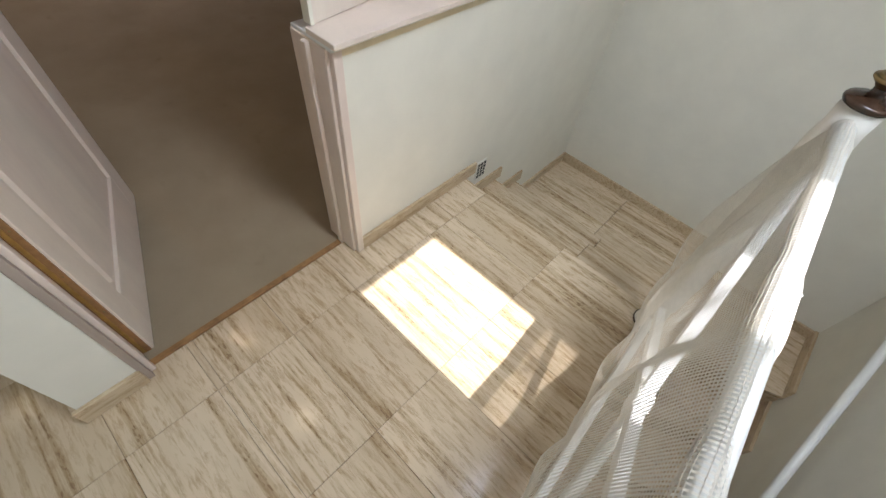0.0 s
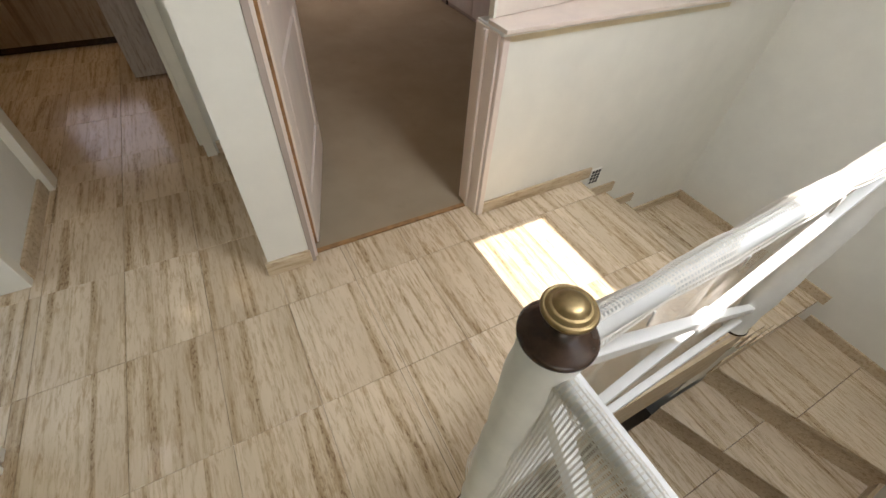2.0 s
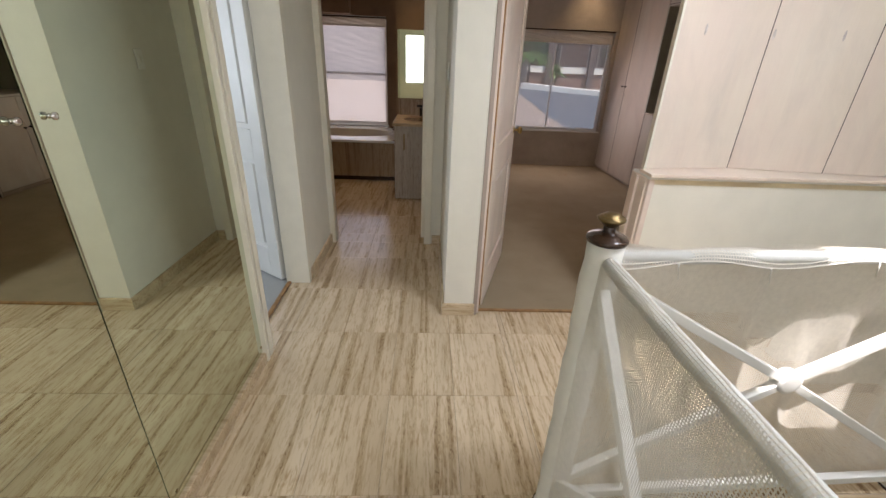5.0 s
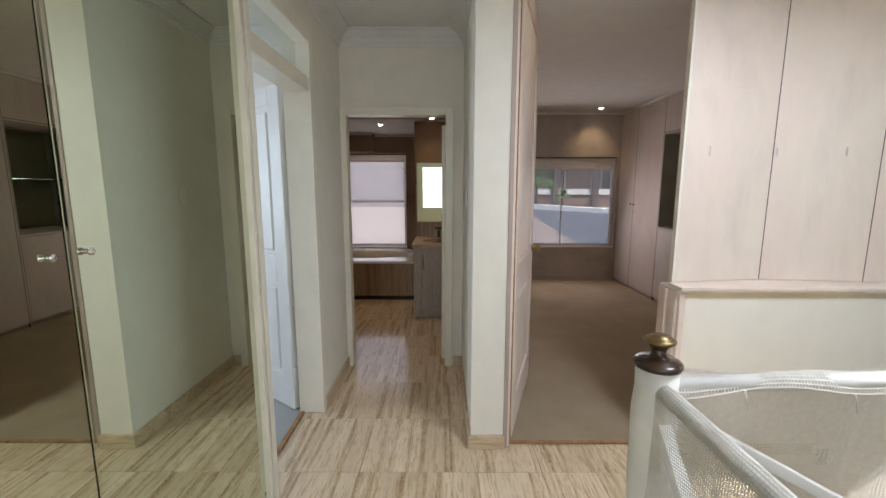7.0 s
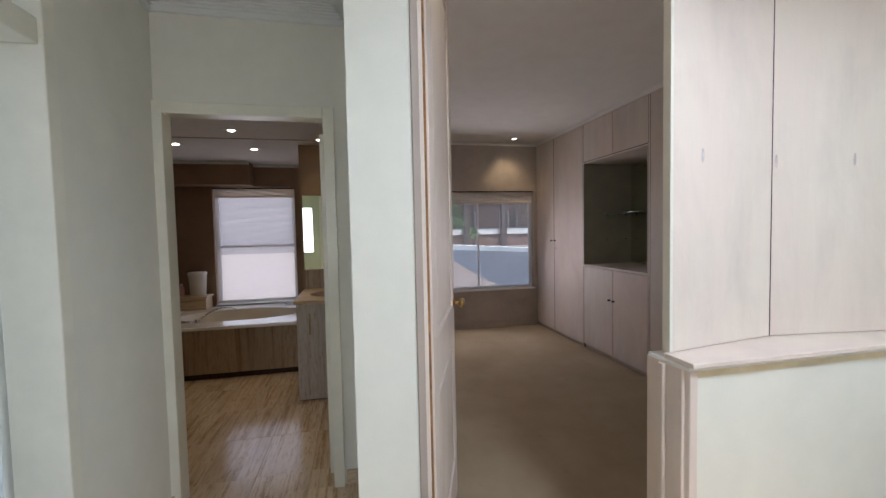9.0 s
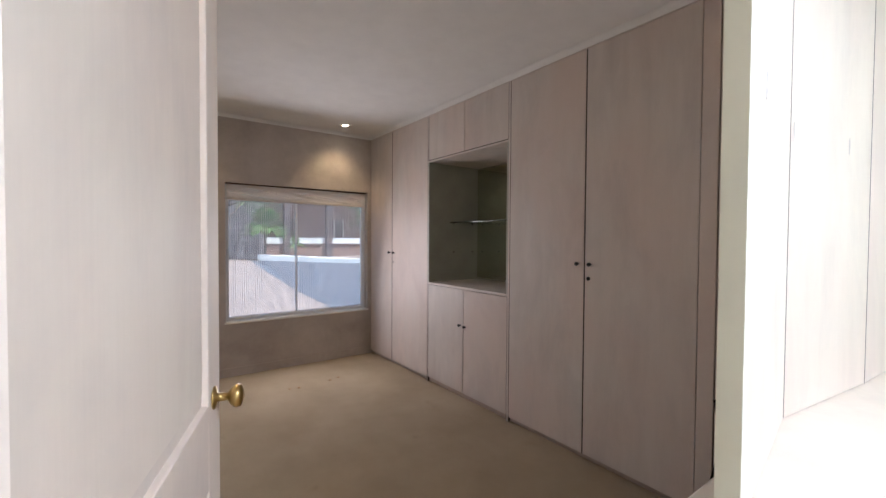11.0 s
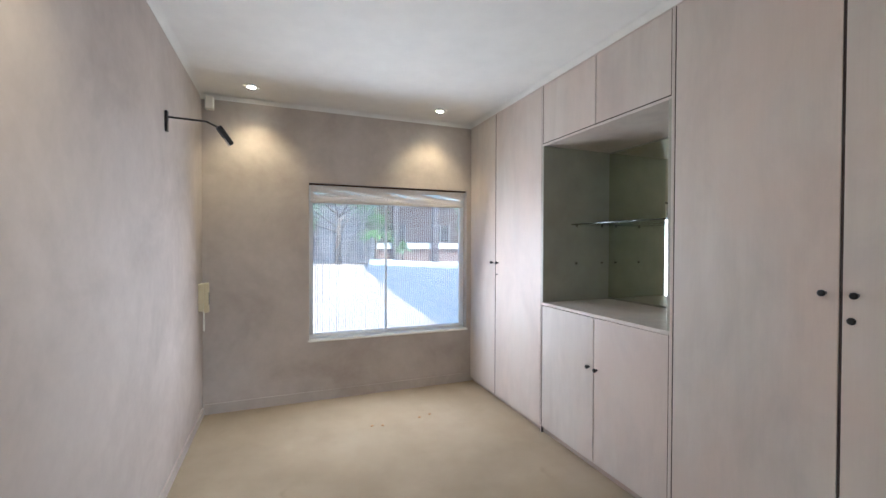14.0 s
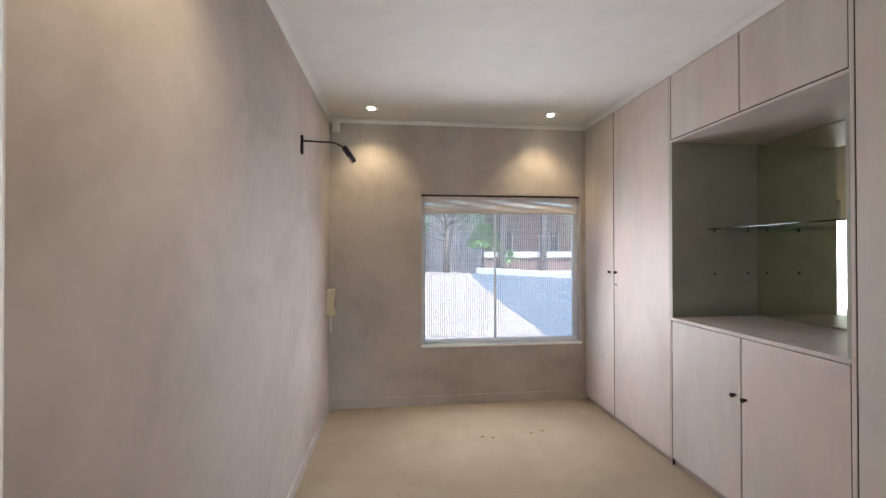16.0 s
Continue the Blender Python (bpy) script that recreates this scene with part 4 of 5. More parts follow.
for xa, xb in ((-3.271, -3.252), (-4.389, -4.378)):
    setting("trim_wardrobe_stile", bevelled(boxes((xa, xb, YC - 0.001, YC + 0.02, 0.01, TOP)), 0.002), GREYWOOD, "slim limewashed upright between wardrobes", "trim")
setting("trim_wardrobe_head", boxes((XW, -1.31, YC, YC + 0.03, TOP + 0.003, H)), GREYWOOD, "limewashed strip over the wardrobes", "trim")
setting("wall_bedroom_corner", boxes((-1.33, -1.315, 0.64, 2.165, 0.0, 0.945)), TAUPE, "taupe back of the half wall", "wall")
setting("baseboard_bedroom", boxes((XW, XW + 0.012, -0.305, YC, 0.004, 0.09), (XW, -1.33, -0.305, -0.293, 0.004, 0.07)), TAUPE, "taupe painted bedroom skirting", "skirting")

# window, frame and woven blind
win = tagged(thing("window_1", "steel-framed bedroom window with a woven blind let down", "window", (XW - 0.1, 1.33, 0.56)), kind="structure")
fr = boxes((XW - 0.13, XW - 0.09, 0.545, 0.585, 0.56, 2.0), (XW - 0.13, XW - 0.09, 2.08, 2.12, 0.56, 2.0), (XW - 0.13, XW - 0.09, 0.585, 2.08, 0.56, 0.60),
           (XW - 0.13, XW - 0.09, 0.585, 2.08, 1.96, 2.0), (XW - 0.13, XW - 0.10, 1.272, 1.290, 0.60, 1.96))
part("window_frame", bevelled(fr, 0.003), WHITE, win)
for y0, y1 in ((0.585, 1.272), (1.290, 2.08)):
    p = part("pane", boxes((XW - 0.112, XW - 0.108, y0, y1, 0.60, 1.96)), GLASS, win)
    p.visible_shadow = False
part("window_sill", bevelled(boxes((XW - 0.20, XW + 0.012, 0.535, 2.13, 0.545, 0.563)), 0.003), WHITE, win)


def blind(name, xb, y0, y1, z0, z1, roll, label, yarn=0.0056, cord=0.0026):
    t = thing(name, label, "blind", (xb, (y0 + y1) / 2, z1), "woven window blinds")
    verts, faces = [], []

    def strip(a, b, c, d):
        k = len(verts)
        verts.extend((a, b, c, d))
        faces.append((k, k + 1, k + 2, k + 3))

    n = int((z1 - z0) / 0.0115)
    for i in range(n):
        z = z0 + i * 0.0115
        strip((xb, y0, z), (xb, y1, z), (xb - 0.001, y1, z + yarn), (xb - 0.001, y0, z + yarn))
    m = int((y1 - y0) / 0.021)
    for i in range(m + 1):
        y = y0 + i * (y1 - y0) / m
        strip((xb + 0.001, y - cord / 2, z0), (xb + 0.001, y + cord / 2, z0), (xb + 0.001, y + cord / 2, z1), (xb + 0.001, y - cord / 2, z1))
    me = bpy.data.meshes.new("woven_sheet")
    me.from_pydata(verts, [], faces)
    me.materials.append(BLIND)
    o = tagged(new("woven_sheet", me), kind="stuff")
    o.parent = t
    o.matrix_parent_inverse = t.matrix_world.inverted()
    part("head_rail", bevelled(boxes((xb - 0.012, xb + 0.022, y0 - 0.012, y1 + 0.012, z1 + roll, z1 + roll + 0.018)), 0.003), DARKWOOD, t, "thin dark head rail")
    # loosely gathered valance of the same weave
    verts, faces = [], []
    for i in range(14):
        z = z1 + 0.01 + (roll - 0.01) * i / 13
        pts = [(xb + 0.010 + 0.006 * math.sin(i * 0.8 + j * 0.7), y0 + (y1 - y0) * j / 24, z + 0.003 * math.sin(j * 0.9 + i)) for j in range(25)]
        k = len(verts)
        for p in pts:
            verts.append(p)
            verts.append((p[0], p[1], p[2] + 0.0115))
        for j in range(24):
            faces.append((k + 2 * j, k + 2 * j + 2, k + 2 * j + 3, k + 2 * j + 1))
    me = bpy.data.meshes.new("valance")
    me.from_pydata(verts, [], faces)
    me.materials.append(CREAM_CLOTH)
    o = tagged(new("valance", me), kind="stuff")
    o.parent = t
    o.matrix_parent_inverse = t.matrix_world.inverted()
    part("valance_bar", bevelled(boxes((xb + 0.004, xb + 0.016, y0, y1, z1 - 0.012, z1 + 0.016)), 0.004), CREAM_CLOTH, t, "cream cloth hem of the valance")
    part("bottom_bar", bevelled(boxes((xb - 0.008, xb + 0.008, y0, y1, z0 - 0.014, z0)), 0.002), WHITE, t)
    return t


blind("window_blind", XW - 0.05, 0.56, 2.105, 0.60, 1.835, 0.15, "fine woven see-through blind in the bedroom window", 0.0043, 0.0042)

# wall lamp, phone and sensor
wl = thing("wall_lamp", "dark swing-arm picture lamp on the bedroom wall", "wall lamp", (-4.52, -0.30, 2.15))
part("wall_plate", bevelled(boxes((-4.545, -4.515, -0.305, -0.290, 2.09, 2.21)), 0.003), BLACK, wl)
bm = bmesh.new()
rod(bm, (-4.53, -0.29, 2.175), (-4.55, -0.10, 2.175), 0.006, 10)
rod(bm, (-4.55, -0.10, 2.175), (-4.56, -0.03, 2.145), 0.006, 10)
part("arm", bm, BLACK, wl)
bm = bmesh.new()
bar(bm, (-4.56, -0.04, 2.155), (-4.59, 0.03, 2.055), 0.05, 0.028)
part("shade", bevelled(bm, 0.010, 3), BLACK, wl, "dark metal lamp head")
bm = bmesh.new()
bar(bm, (-4.578, 0.0, 2.098), (-4.591, 0.028, 2.058), 0.025, 0.030)
part("reflector", bm, CHROME, wl)
ph = thing("intercom_phone", "cream intercom handset hanging on the bedroom wall", "intercom phone", (-5.5, -0.29, 1.0))
part("base", bevelled(boxes((-5.56, -5.47, -0.305, -0.27, 0.90, 1.12)), 0.006), CREAM_PLASTIC, ph)
part("handset", bevelled(boxes((-5.545, -5.495, -0.27, -0.235, 0.885, 1.125)), 0.008), CREAM_PLASTIC, ph)
part("recess", boxes((-5.538, -5.502, -0.236, -0.2335, 0.95, 1.05)), BLACK, ph)
bm = bmesh.new()
for i in range(14):
    a, b = i / 14, (i + 1) / 14
    q = lambda f: (-5.51 + 0.02 * math.sin(f * 6.28), -0.27, 0.90 - 0.16 * math.sin(f * math.pi))
    rod(bm, q(a), q(b), 0.004, 6)
part("cord", bm, PLASTIC, ph)
se = thing("motion_detector", "small white alarm sensor in the ceiling corner", "alarm sensor", (-5.6, -0.24, 2.62))
part("housing", bevelled(boxes((-5.63, -5.57, -0.27, -0.205, 2.545, 2.655)), 0.012, 3), PLASTIC, se)
part("mount", boxes((-5.61, -5.59, -0.305, -0.265, 2.63, 2.67)), PLASTIC, se)

bag = thing("tote_bag", "black fabric bag with pink and lime flowers", "bag", (-1.66, 1.95, 0.004))
bm = bmesh.new()
box(bm, -1.72, -1.36, 1.86, 2.10, 0.004, 0.76)
bmesh.ops.subdivide_edges(bm, edges=bm.edges[:], cuts=5, use_grid_fill=True)
for v in bm.verts:
    f = v.co.z / 0.76
    v.co.x = -1.54 + (v.co.x + 1.54) * (1.05 - 0.12 * f) + 0.012 * math.sin(v.co.z * 17 + v.co.y * 9)
    v.co.y += 0.015 * math.sin(v.co.x * 21 + v.co.z * 11)
    v.co.z += 0.02 * f * math.sin(v.co.x * 16)
part("bag_body", bevelled(bm, 0.003, 1), FABRIC, bag)
for k, (x, zz, r, mt) in enumerate(((-1.66, 0.50, 0.045, ROSE), (-1.60, 0.54, 0.035, ROSE), (-1.55, 0.47, 0.05, ROSE), (-1.63, 0.565, 0.018, LIME), (-1.56, 0.575, 0.02, LIME), (-1.49, 0.53, 0.03, LIME))):
    bm = bmesh.new()
    for i in range(7):
        an = i * 6.283 / 7 + k
        rod(bm, (x + 0.07, 1.85, zz + 0.15), (x + 0.07 + r * math.cos(an), 1.842, zz + 0.15 + r * math.sin(an)), r * 0.14, 6, r * 0.34)
    part("flower", bm, mt, bag)
bm = bmesh.new()
prev = None
for i in range(13):
    an = math.pi * i / 12
    p = (-1.54 + 0.12 * math.cos(an), 1.88, 0.74 + 0.06 * math.sin(an))
    if prev:
        rod(bm, prev, p, 0.009, 8)
    prev = p
part("strap", bm, FABRIC, bag)

# carpet marks
mk = thing("carpet_debris", "small dark crumbs lying on the carpet", "debris", (-4.6, 1.0, 0.006))
for k, (x, y) in enumerate(((-4.95, 0.98), (-4.93, 1.06), (-4.97, 1.38), (-5.0, 1.48))):
    part("crumb", lathe([(0.014, 0.004), (0.012, 0.008), (0.004, 0.011)], 7, Matrix.Translation((x, y, 0.0))), RAW, mk)

# ---- bathroom ----
tub = thing("bathtub", "cream built-in bathtub in a travertine surround", "bathtub", (-5.0, -1.9, 0))
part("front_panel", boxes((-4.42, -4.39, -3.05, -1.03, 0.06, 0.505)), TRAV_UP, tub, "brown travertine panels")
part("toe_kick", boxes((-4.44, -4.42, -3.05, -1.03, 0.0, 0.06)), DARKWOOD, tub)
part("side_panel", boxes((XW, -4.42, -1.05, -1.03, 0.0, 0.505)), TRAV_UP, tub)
bm = bmesh.new()
NS = 40
ring = lambda a, b, z: [bm.verts.new((-5.0 + a * math.cos(6.28318 * i / NS), -1.78 + b * math.sin(6.28318 * i / NS), z)) for i in range(NS)]
loops = [ring(0.36, 0.68, 0.535), ring(0.35, 0.665, 0.53), ring(0.31, 0.60, 0.30), ring(0.24, 0.48, 0.14)]
for a, b in zip(loops, loops[1:]):
    for i in range(NS):
        f = bm.faces.new((a[i], a[(i + 1) % NS], b[(i + 1) % NS], b[i]))
        f.smooth = True
bm.faces.new(loops[-1])
part("basin", bm, BATHWHITE, tub)
bm = bmesh.new()
inner = [bm.verts.new((-5.0 + 0.36 * math.cos(6.28318 * i / NS), -1.78 + 0.68 * math.sin(6.28318 * i / NS), 0.536)) for i in range(NS)]
outer = []
for i in range(NS):
    c, s = math.cos(6.28318 * i / NS), math.sin(6.28318 * i / NS)
    k = min(0.61 / max(abs(c), 1e-6), 0.75 / max(abs(s), 1e-6))
    outer.append(bm.verts.new((-5.0 + k * c, -1.78 + k * s, 0.536)))
for i in range(NS):
    bm.faces.new((inner[i], inner[(i + 1) % NS], outer[(i + 1) % NS], outer[i]))
part("rim", bm, BATHWHITE, tub)
part("ledge", bevelled(boxes((-4.42, -4.372, -3.05, -1.02, 0.505, 0.532)), 0.004), WHITE, tub, "pale front ledge")
part("ledge", boxes((XW, -4.42, -3.05, -2.53, 0.505, 0.532)), WHITE, tub)
part("upstand", boxes((XW + 0.002, XW + 0.24, -2.68, -2.30, 0.53, 0.679)), TRAV_EDGE, tub, "stone upstand under the ledge")
mx = thing("bath_mixer", "chrome bath mixer with a hand shower hose", "bath tap", (-4.5, -2.2, 0.54))
bm = bmesh.new()
rod(bm, (-4.50, -2.30, 0.57), (-4.50, -2.08, 0.57), 0.016, 12)
part("tap_body", bm, CHROME, mx)
for y in (-2.30, -2.08):
    part("tap_handle", lathe([(0.02, 0.532), (0.022, 0.56), (0.026, 0.585), (0.02, 0.60)], 12, Matrix.Translation((-4.50, y, 0))), CHROME, mx)
bm = bmesh.new()
pv = None
for i in range(11):
    f = i / 10
    p = (-4.52 - 0.18 * f, -2.08 + 0.32 * f, 0.58 + 0.10 * math.sin(f * math.pi * 0.8))
    if pv:
        rod(bm, pv, p, 0.008, 8)
    pv = p
part("hose", bm, CHROME, mx)
sp = thing("bath_spout", "dark metal bath spout over the rim", "bath tap", (-5.2, -1.12, 0.54))
bm = bmesh.new()
rod(bm, (-5.1, -1.13, 0.533), (-5.1, -1.13, 0.60), 0.018, 12)
rod(bm, (-5.1, -1.13, 0.60), (-5.1, -1.33, 0.605), 0.014, 12)
part("spout", bm, CHROME, sp)

bn = thing("waste_bin", "white plastic bin on the bath ledge", "bin", (-5.3, -2.42, 0.70))
part("bin_body", lathe([(0.085, 0.702), (0.10, 0.95), (0.105, 0.955), (0.105, 0.965)], 24, Matrix.Translation((XW + 0.12, -2.42, 0))), PLASTIC, bn)
part("bin_lid", lathe([(0.107, 0.965), (0.107, 0.985), (0.09, 0.995)], 24, Matrix.Translation((XW + 0.12, -2.42, 0))), WHITE, bn)
setting("trim_bath_ledge", boxes((XW + 0.001, XW + 0.26, -3.05, -2.28, 0.68, 0.70)), TRAV_EDGE, "stone ledge beside the bath", "ledge")

setting("wall_bath_nib", boxes((-4.47, -4.36, -1.03, -0.50, 0, 2.34)), BROWN, "brown bathroom nib wall behind the basin", "wall")
setting("trim_bath_bulkhead", boxes((XW, XW + 0.22, -3.05, -1.75, 2.06, 2.34)), BROWN, "brown bulkhead over the bathroom window", "bulkhead")
setting("trim_bath_seam", boxes((-4.118, -4.106, -3.05, -0.502, 2.333, 2.3395)), STOPWOOD, "thin dark seam across the bathroom ceiling", "trim")
cornice([(XW + 0.22, -3.05, XW + 0.22, -1.75, 1, 0), (XW, -1.75, XW, -0.5, 1, 0)], "trim_cornice_bath", "slim white bathroom cornice", 0.03, 2.34)
bo = thing("shampoo_bottle", "slim pink plastic bottle on the bath ledge", "bottle", (XW + 0.13, -2.60, 0.70))
part("bottle_body", lathe([(0.026, 0.701), (0.028, 0.71), (0.028, 0.80), (0.018, 0.825), (0.012, 0.83)], 18, Matrix.Translation((XW + 0.13, -2.60, 0))), plain("pink_plastic", (0.62, 0.36, 0.36), 0.35, vary=0.03, relief=0), bo)
part("cap", lathe([(0.014, 0.828), (0.014, 0.855), (0.004, 0.858)], 14, Matrix.Translation((XW + 0.13, -2.60, 0))), WHITE, bo)
va = thing("vanity", "travertine vanity cabinet with an inset basin", "vanity", (-3.95, -0.75, 0))
STONE2 = streaked("pale_vanity_stone", (0.36, 0.31, 0.25), (0.48, 0.43, 0.37), (0.58, 0.54, 0.48), 2, 0.35, False)
part("cabinet", bevelled(boxes((-4.36, -3.60, -1.00, -0.51, 0.01, 0.84)), 0.004), STONE2, va)
part("countertop", bevelled(boxes((-4.36, -3.575, -1.02, -0.505, 0.84, 0.875)), 0.005), TRAV_EDGE, va)
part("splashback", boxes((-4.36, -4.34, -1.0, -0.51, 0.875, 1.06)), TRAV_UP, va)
# flat basin disc; the shade of its bowl is put into the brown colour
bm = lathe([(0.185, 0.877), (0.175, 0.879), (0.16, 0.8765)], 32, Matrix.Translation((-3.93, -0.74, 0)) @ Matrix.Diagonal((1, 0.95, 1, 1)))
part("basin", bm, plain("glaze_with_painted_shade", (0.30, 0.22, 0.14), 0.15), va)
part("door_pull", bevelled(boxes((-3.599, -3.585, -0.90, -0.885, 0.58, 0.76)), 0.003), BRASS_DULL, va)
bm = bmesh.new()
rod(bm, (-4.25, -0.72, 0.875), (-4.25, -0.72, 0.99), 0.016, 12)
rod(bm, (-4.25, -0.72, 0.975), (-4.12, -0.72, 0.965), 0.012, 12)
rod(bm, (-4.25, -0.77, 0.995), (-4.25, -0.67, 0.995), 0.012, 12)
tp = part("tap", bm, BLACK, va, "dark basin tap")
bmr = thing("wall_mirror", "frameless mirror above the vanity", "mirror", (-4.355, -0.75, 1.1))
part("mirror_glass", bevelled(boxes((-4.359, -4.352, -1.01, -0.51, 1.07, 1.83)), 0.002, 1), MIRROR, bmr)
win2 = tagged(thing("window_2", "white-framed bathroom window with a woven blind let down", "window", (XW - 0.1, -1.75, 0.55)), kind="structure")
fr = boxes((XW - 0.13, XW - 0.09, -2.25, -2.21, 0.55, 2.06), (XW - 0.13, XW - 0.09, -1.30, -1.26, 0.55, 2.06), (XW - 0.13, XW - 0.09, -2.21, -1.30, 0.55, 0.59),
           (XW - 0.13, XW - 0.09, -2.21, -1.30, 2.02, 2.06), (XW - 0.13, XW - 0.032, -2.21, -1.30, 1.275, 1.305))
part("window_frame", bevelled(fr, 0.003), WHITE, win2)
for z0, z1 in ((0.59, 1.27), (1.31, 2.02)):
    p = part("pane", boxes((XW - 0.112, XW - 0.108, -2.21, -1.30, z0, z1)), GLASS, win2)
    p.visible_shadow = False
part("window_sill", bevelled(boxes((XW - 0.2, XW + 0.02, -2.26, -1.25, 0.535, 0.553)), 0.003), WHITE, win2)
blind("window_blind", XW - 0.02, -2.24, -1.27, 0.60, 1.93, 0.10, "fine woven blind in the bathroom window", 0.0048)

# ---- outdoors ----
G = 0.10
setting("ground", boxes((-400, XW - 0.2, -400, 400, G - 0.3, G)), PAVER, "tan paved yard outside the windows", "ground")
# thin sheet outlining the shaded paving; the shadow is only its colour
bm = bmesh.new()
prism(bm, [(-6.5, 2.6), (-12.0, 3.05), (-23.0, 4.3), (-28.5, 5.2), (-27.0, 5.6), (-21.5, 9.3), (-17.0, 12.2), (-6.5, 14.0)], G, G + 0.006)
setting("road", bm, DRIVE_SHADE, "paved drive with its shade painted in as blue-grey", "road")
bm = bmesh.new()
prism(bm, [(-27.2, 5.3), (-21.6, 9.1), (-17.0, 12.0), (-17.2, 12.4), (-21.9, 9.5), (-27.4, 5.7)], G, G + 0.2)
for v in bm.verts:
    if v.co.z > G + 0.1:
        v.co.z = G + 0.13 + 0.22 * (-17.0 - v.co.x) / 10.0
setting("kerb", bm, WHITE, "whitewashed kerb along the drive", "kerb")
hs = thing("brick_house", "red brick house across the yard with white-sashed windows", "house", (-27, 2, G))
part("wall", boxes((-35, -31, -14, 24, G, 4.2)), BRICK, hs)
part("plinth", boxes((-31, -30.9, 6.4, 14.0, 1.05, 1.5)), WHITE, hs, "white band")
part("roof", boxes((-35.5, -30.0, -15, 25, 4.2, 4.6)), ROOFRED, hs)
for y in (-5.5, -1.0, 3.0, 8.0, 11.5):
    wdw = part("window", boxes((-31.0, -30.96, y - 0.7, y + 0.7, 1.6, 2.8)), BLACK, hs)
    for dy in (-0.72, 0.0, 0.72):
        part("frame", boxes((-30.96, -30.93, y + dy - 0.03, y + dy + 0.03, 1.55, 2.85)), WHITE, wdw)
for y in (7.6, 10.6):
    part("post", boxes((-30.4, -30.0, y, y + 0.4, G, 4.2)), plain("dark_post", (0.08, 0.06, 0.06), 0.8), hs)


def spiky(x, y, h, n, seed, label):
    t = thing("yucca_plant", label, "plant", (x, y, G), "garden plants")
    rng = random.Random(seed)
    bm = bmesh.new()
    rod(bm, (x, y, G), (x + 0.1, y, G + h * 0.5), 0.10, 10, 0.07)
    part("trunk", bm, BARK, t)
    verts, faces = [], []
    for i in range(n):
        an, el = rng.uniform(0, 6.283), rng.uniform(-0.4, 1.4)
        ln = h * rng.uniform(0.24, 0.38)
        d = Vector((math.cos(an) * math.cos(el), math.sin(an) * math.cos(el), math.sin(el)))
        side = Vector((-math.sin(an), math.cos(an), 0)) * 0.06
        o = Vector((x + 0.1, y, G + h * 0.5))
        k = len(verts)
        mid, tip = o + d * ln * 0.55, o + d * ln + Vector((0, 0, -0.18 * ln))
        verts.extend((tuple(o - side * 0.6), tuple(o + side * 0.6), tuple(mid + side), tuple(mid - side), tuple(tip)))
        faces.extend(((k, k + 1, k + 2, k + 3), (k + 3, k + 2, k + 4)))
    me = bpy.data.meshes.new("leaves")
    me.from_pydata(verts, [], faces)
    me.materials.append(YUCCA)
    o = new("leaves", me)
    o.parent = t
    o.matrix_parent_inverse = t.matrix_world.inverted()


spiky(-27.8, 5.85, 4.2, 1100, 4, "spiky green yucca beside the drive")
spiky(-27.6, 7.6, 2.0, 160, 9, "low spiky green shrub by the kerb")


def tree(x, y, h, seed):
    t = thing("tree", "broad leafy garden tree in shade", "tree", (x, y, G), "garden trees")
    rng = random.Random(seed)
    bm = bmesh.new()
    rod(bm, (x, y, G), (x, y, G + h * 0.5), 0.22, 10, 0.12)
    tips = []
    for i in range(9):
        an = i * 0.7 + rng.random()
        b = Vector((x, y, G + h * rng.uniform(0.25, 0.5)))
        tip = b + Vector((math.cos(an) * h * 0.32, math.sin(an) * h * 0.32, h * rng.uniform(0.1, 0.45)))
        rod(bm, b, tip, 0.07, 8, 0.02)
        tips.append(tip)
    part("trunk", bm, BARK, t)
    verts, faces = [], []
    for i in range(2600):
        c = rng.choice(tips) + Vector((rng.gauss(0, 0.55), rng.gauss(0, 0.55), rng.gauss(0, 0.45)))
        a = Vector((rng.gauss(0, 1), rng.gauss(0, 1), rng.gauss(0, 1))).normalized() * 0.10
        b = a.cross(Vector((rng.gauss(0, 1), rng.gauss(0, 1), 1))).normalized() * 0.05
        k = len(verts)
        verts.extend((tuple(c - a), tuple(c + b), tuple(c + a), tuple(c - b)))
        faces.append((k, k + 1, k + 2, k + 3))
    me = bpy.data.meshes.new("crown")
    me.from_pydata(verts, [], faces)
    me.materials.append(LEAF)
    o = new("crown", me)
    o.parent = t
    o.matrix_parent_inverse = t.matrix_world.inverted()


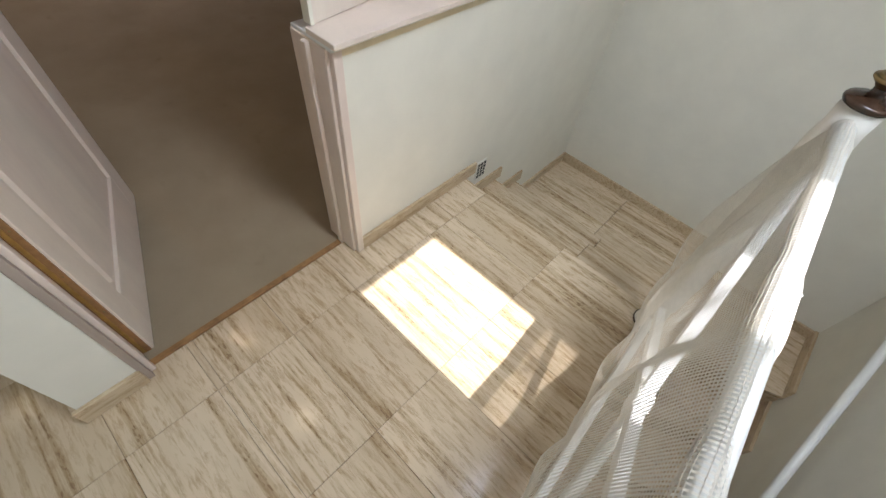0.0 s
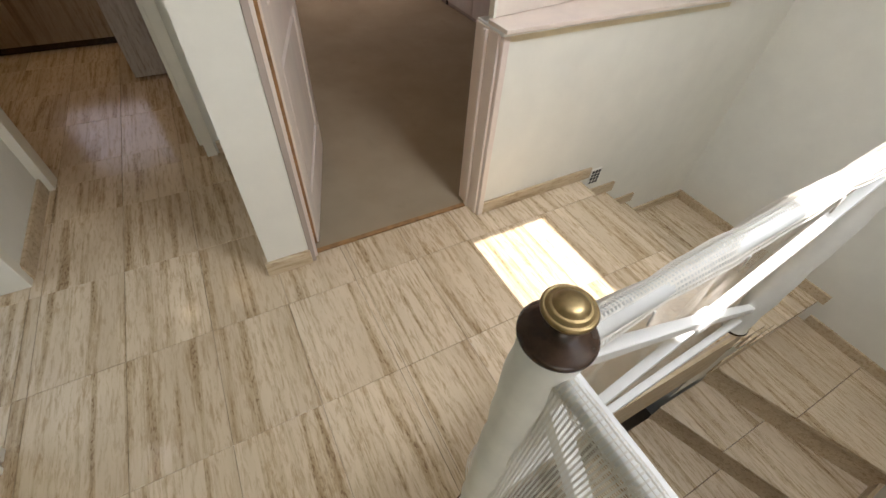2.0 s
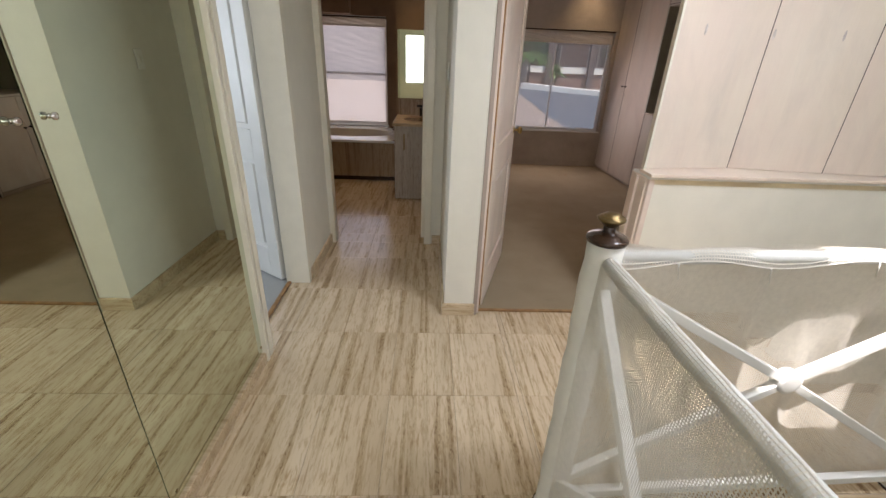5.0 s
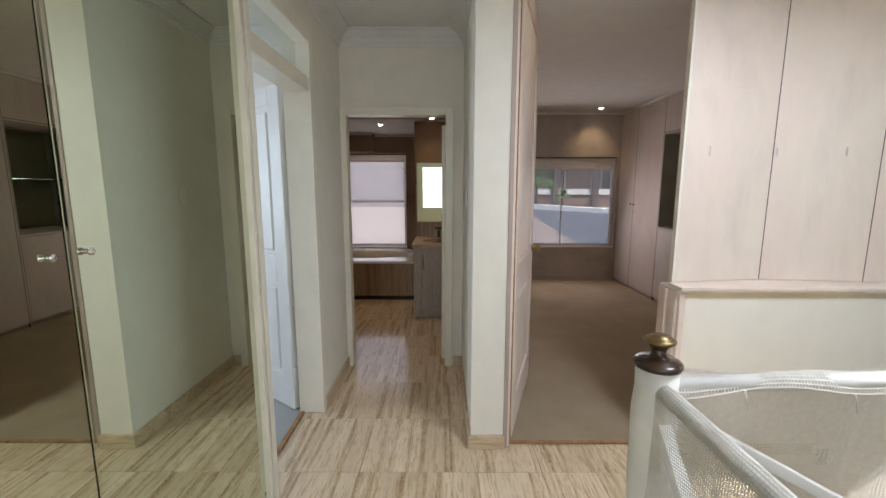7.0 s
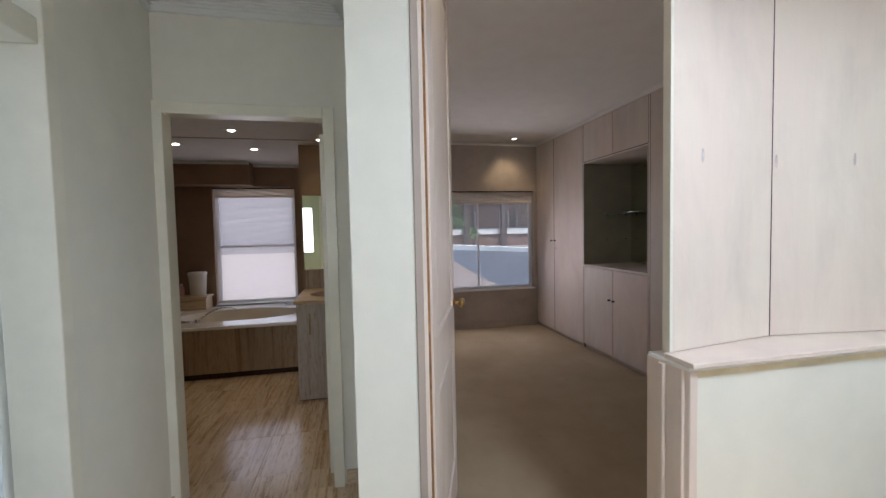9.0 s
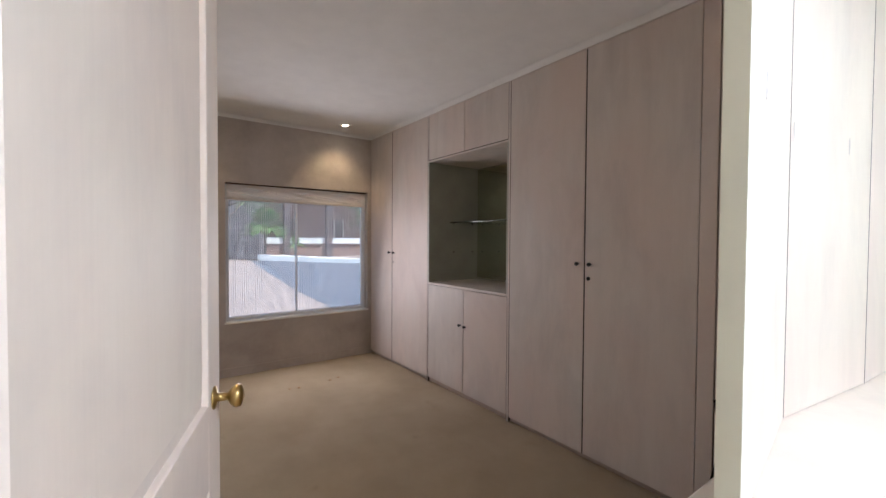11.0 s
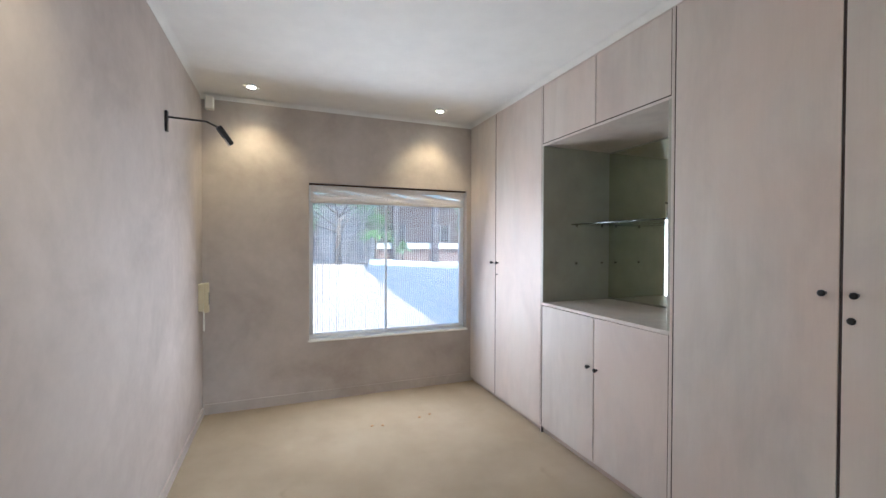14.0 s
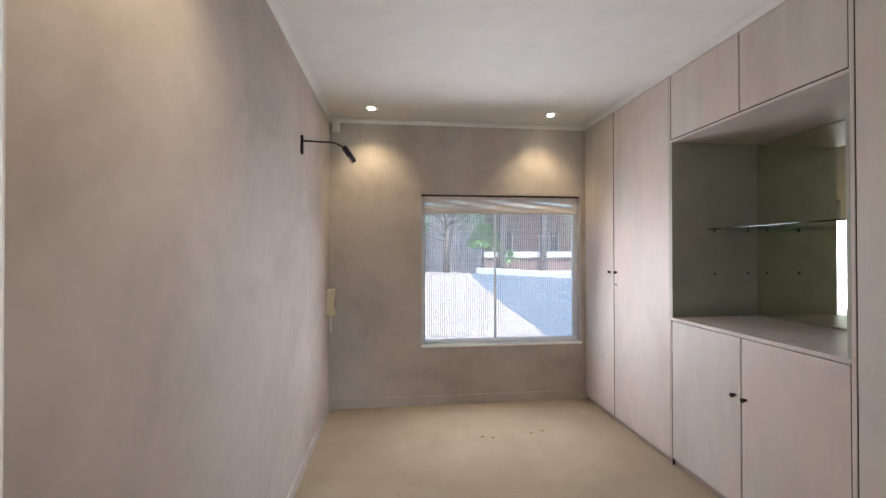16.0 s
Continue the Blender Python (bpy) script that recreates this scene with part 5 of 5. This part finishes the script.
tree(-28.6, 3.6, 6.4, 2)
tree(-28.4, -1.0, 6.6, 5)
# the wall's shade comes from its dark colour, nothing casts it
setting("garden_wall", boxes((-30.3, -29.9, -14.0, 6.2, G, 3.9)), SHADEWALL, "garden wall beyond the paving, coloured dark for its shade", "wall")
tree(-24.0, 12.5, 5.2, 11)

# ---- floor tiles, piece by piece ----
PX, PY = 0.512, 0.317


def tiles(parent, x0, x1, y0, y1, ox, oy, shift=0.0, gap=0.0014):
    """Clipped rectangular stone tiles over one stretch of floor."""
    i0, i1 = math.floor((x0 - ox) / PX), math.ceil((x1 - ox) / PX)
    cache = {}
    rng = random.Random(int((x0 + y0) * 1000))
    for i in range(i0, i1):
        dy = shift * (i % 2)
        for j in range(math.floor((y0 - oy - dy) / PY), math.ceil((y1 - oy - dy) / PY)):
            xa, xb = max(x0, ox + i * PX), min(x1, ox + (i + 1) * PX)
            ya, yb = max(y0, oy + dy + j * PY), min(y1, oy + dy + (j + 1) * PY)
            if xb - xa < 0.02 or yb - ya < 0.02:
                continue
            key = (round(xb - xa, 3), round(yb - ya, 3))
            if key not in cache:
                hx, hy = (xb - xa) / 2 - gap / 2, (yb - ya) / 2 - gap / 2
                bm = boxes((-hx, hx, -hy, hy, -0.012, 0.0))
                top = [e for e in bm.edges if all(v.co.z > -0.001 for v in e.verts)]
                bmesh.ops.bevel(bm, geom=top, offset=0.0012, segments=1, affect="EDGES")
                cache[key] = mesh_of("tile", bm, TRAV)
            o = new("tile", cache[key])
            o.location = ((xa + xb) / 2, (ya + yb) / 2, rng.uniform(-0.0004, 0.0004))
            o.parent = parent


fl = bpy.data.objects["floor"]
tiles(fl, -2.325, 3.39, -1.47, -0.13, -0.470, -0.157, 0.0)
tiles(fl, -1.60, -0.757, -1.597, -1.47, -0.470, -0.157, 0.0)
tiles(fl, -1.228, 0.05, -0.13, 1.375, -0.470, -0.157 + PY * 0.0, 0.0)
fb = bpy.data.objects["floor_bath"]
tiles(fb, -4.42, -2.325, -3.05, -0.51, -0.470, -0.157, 0.0)
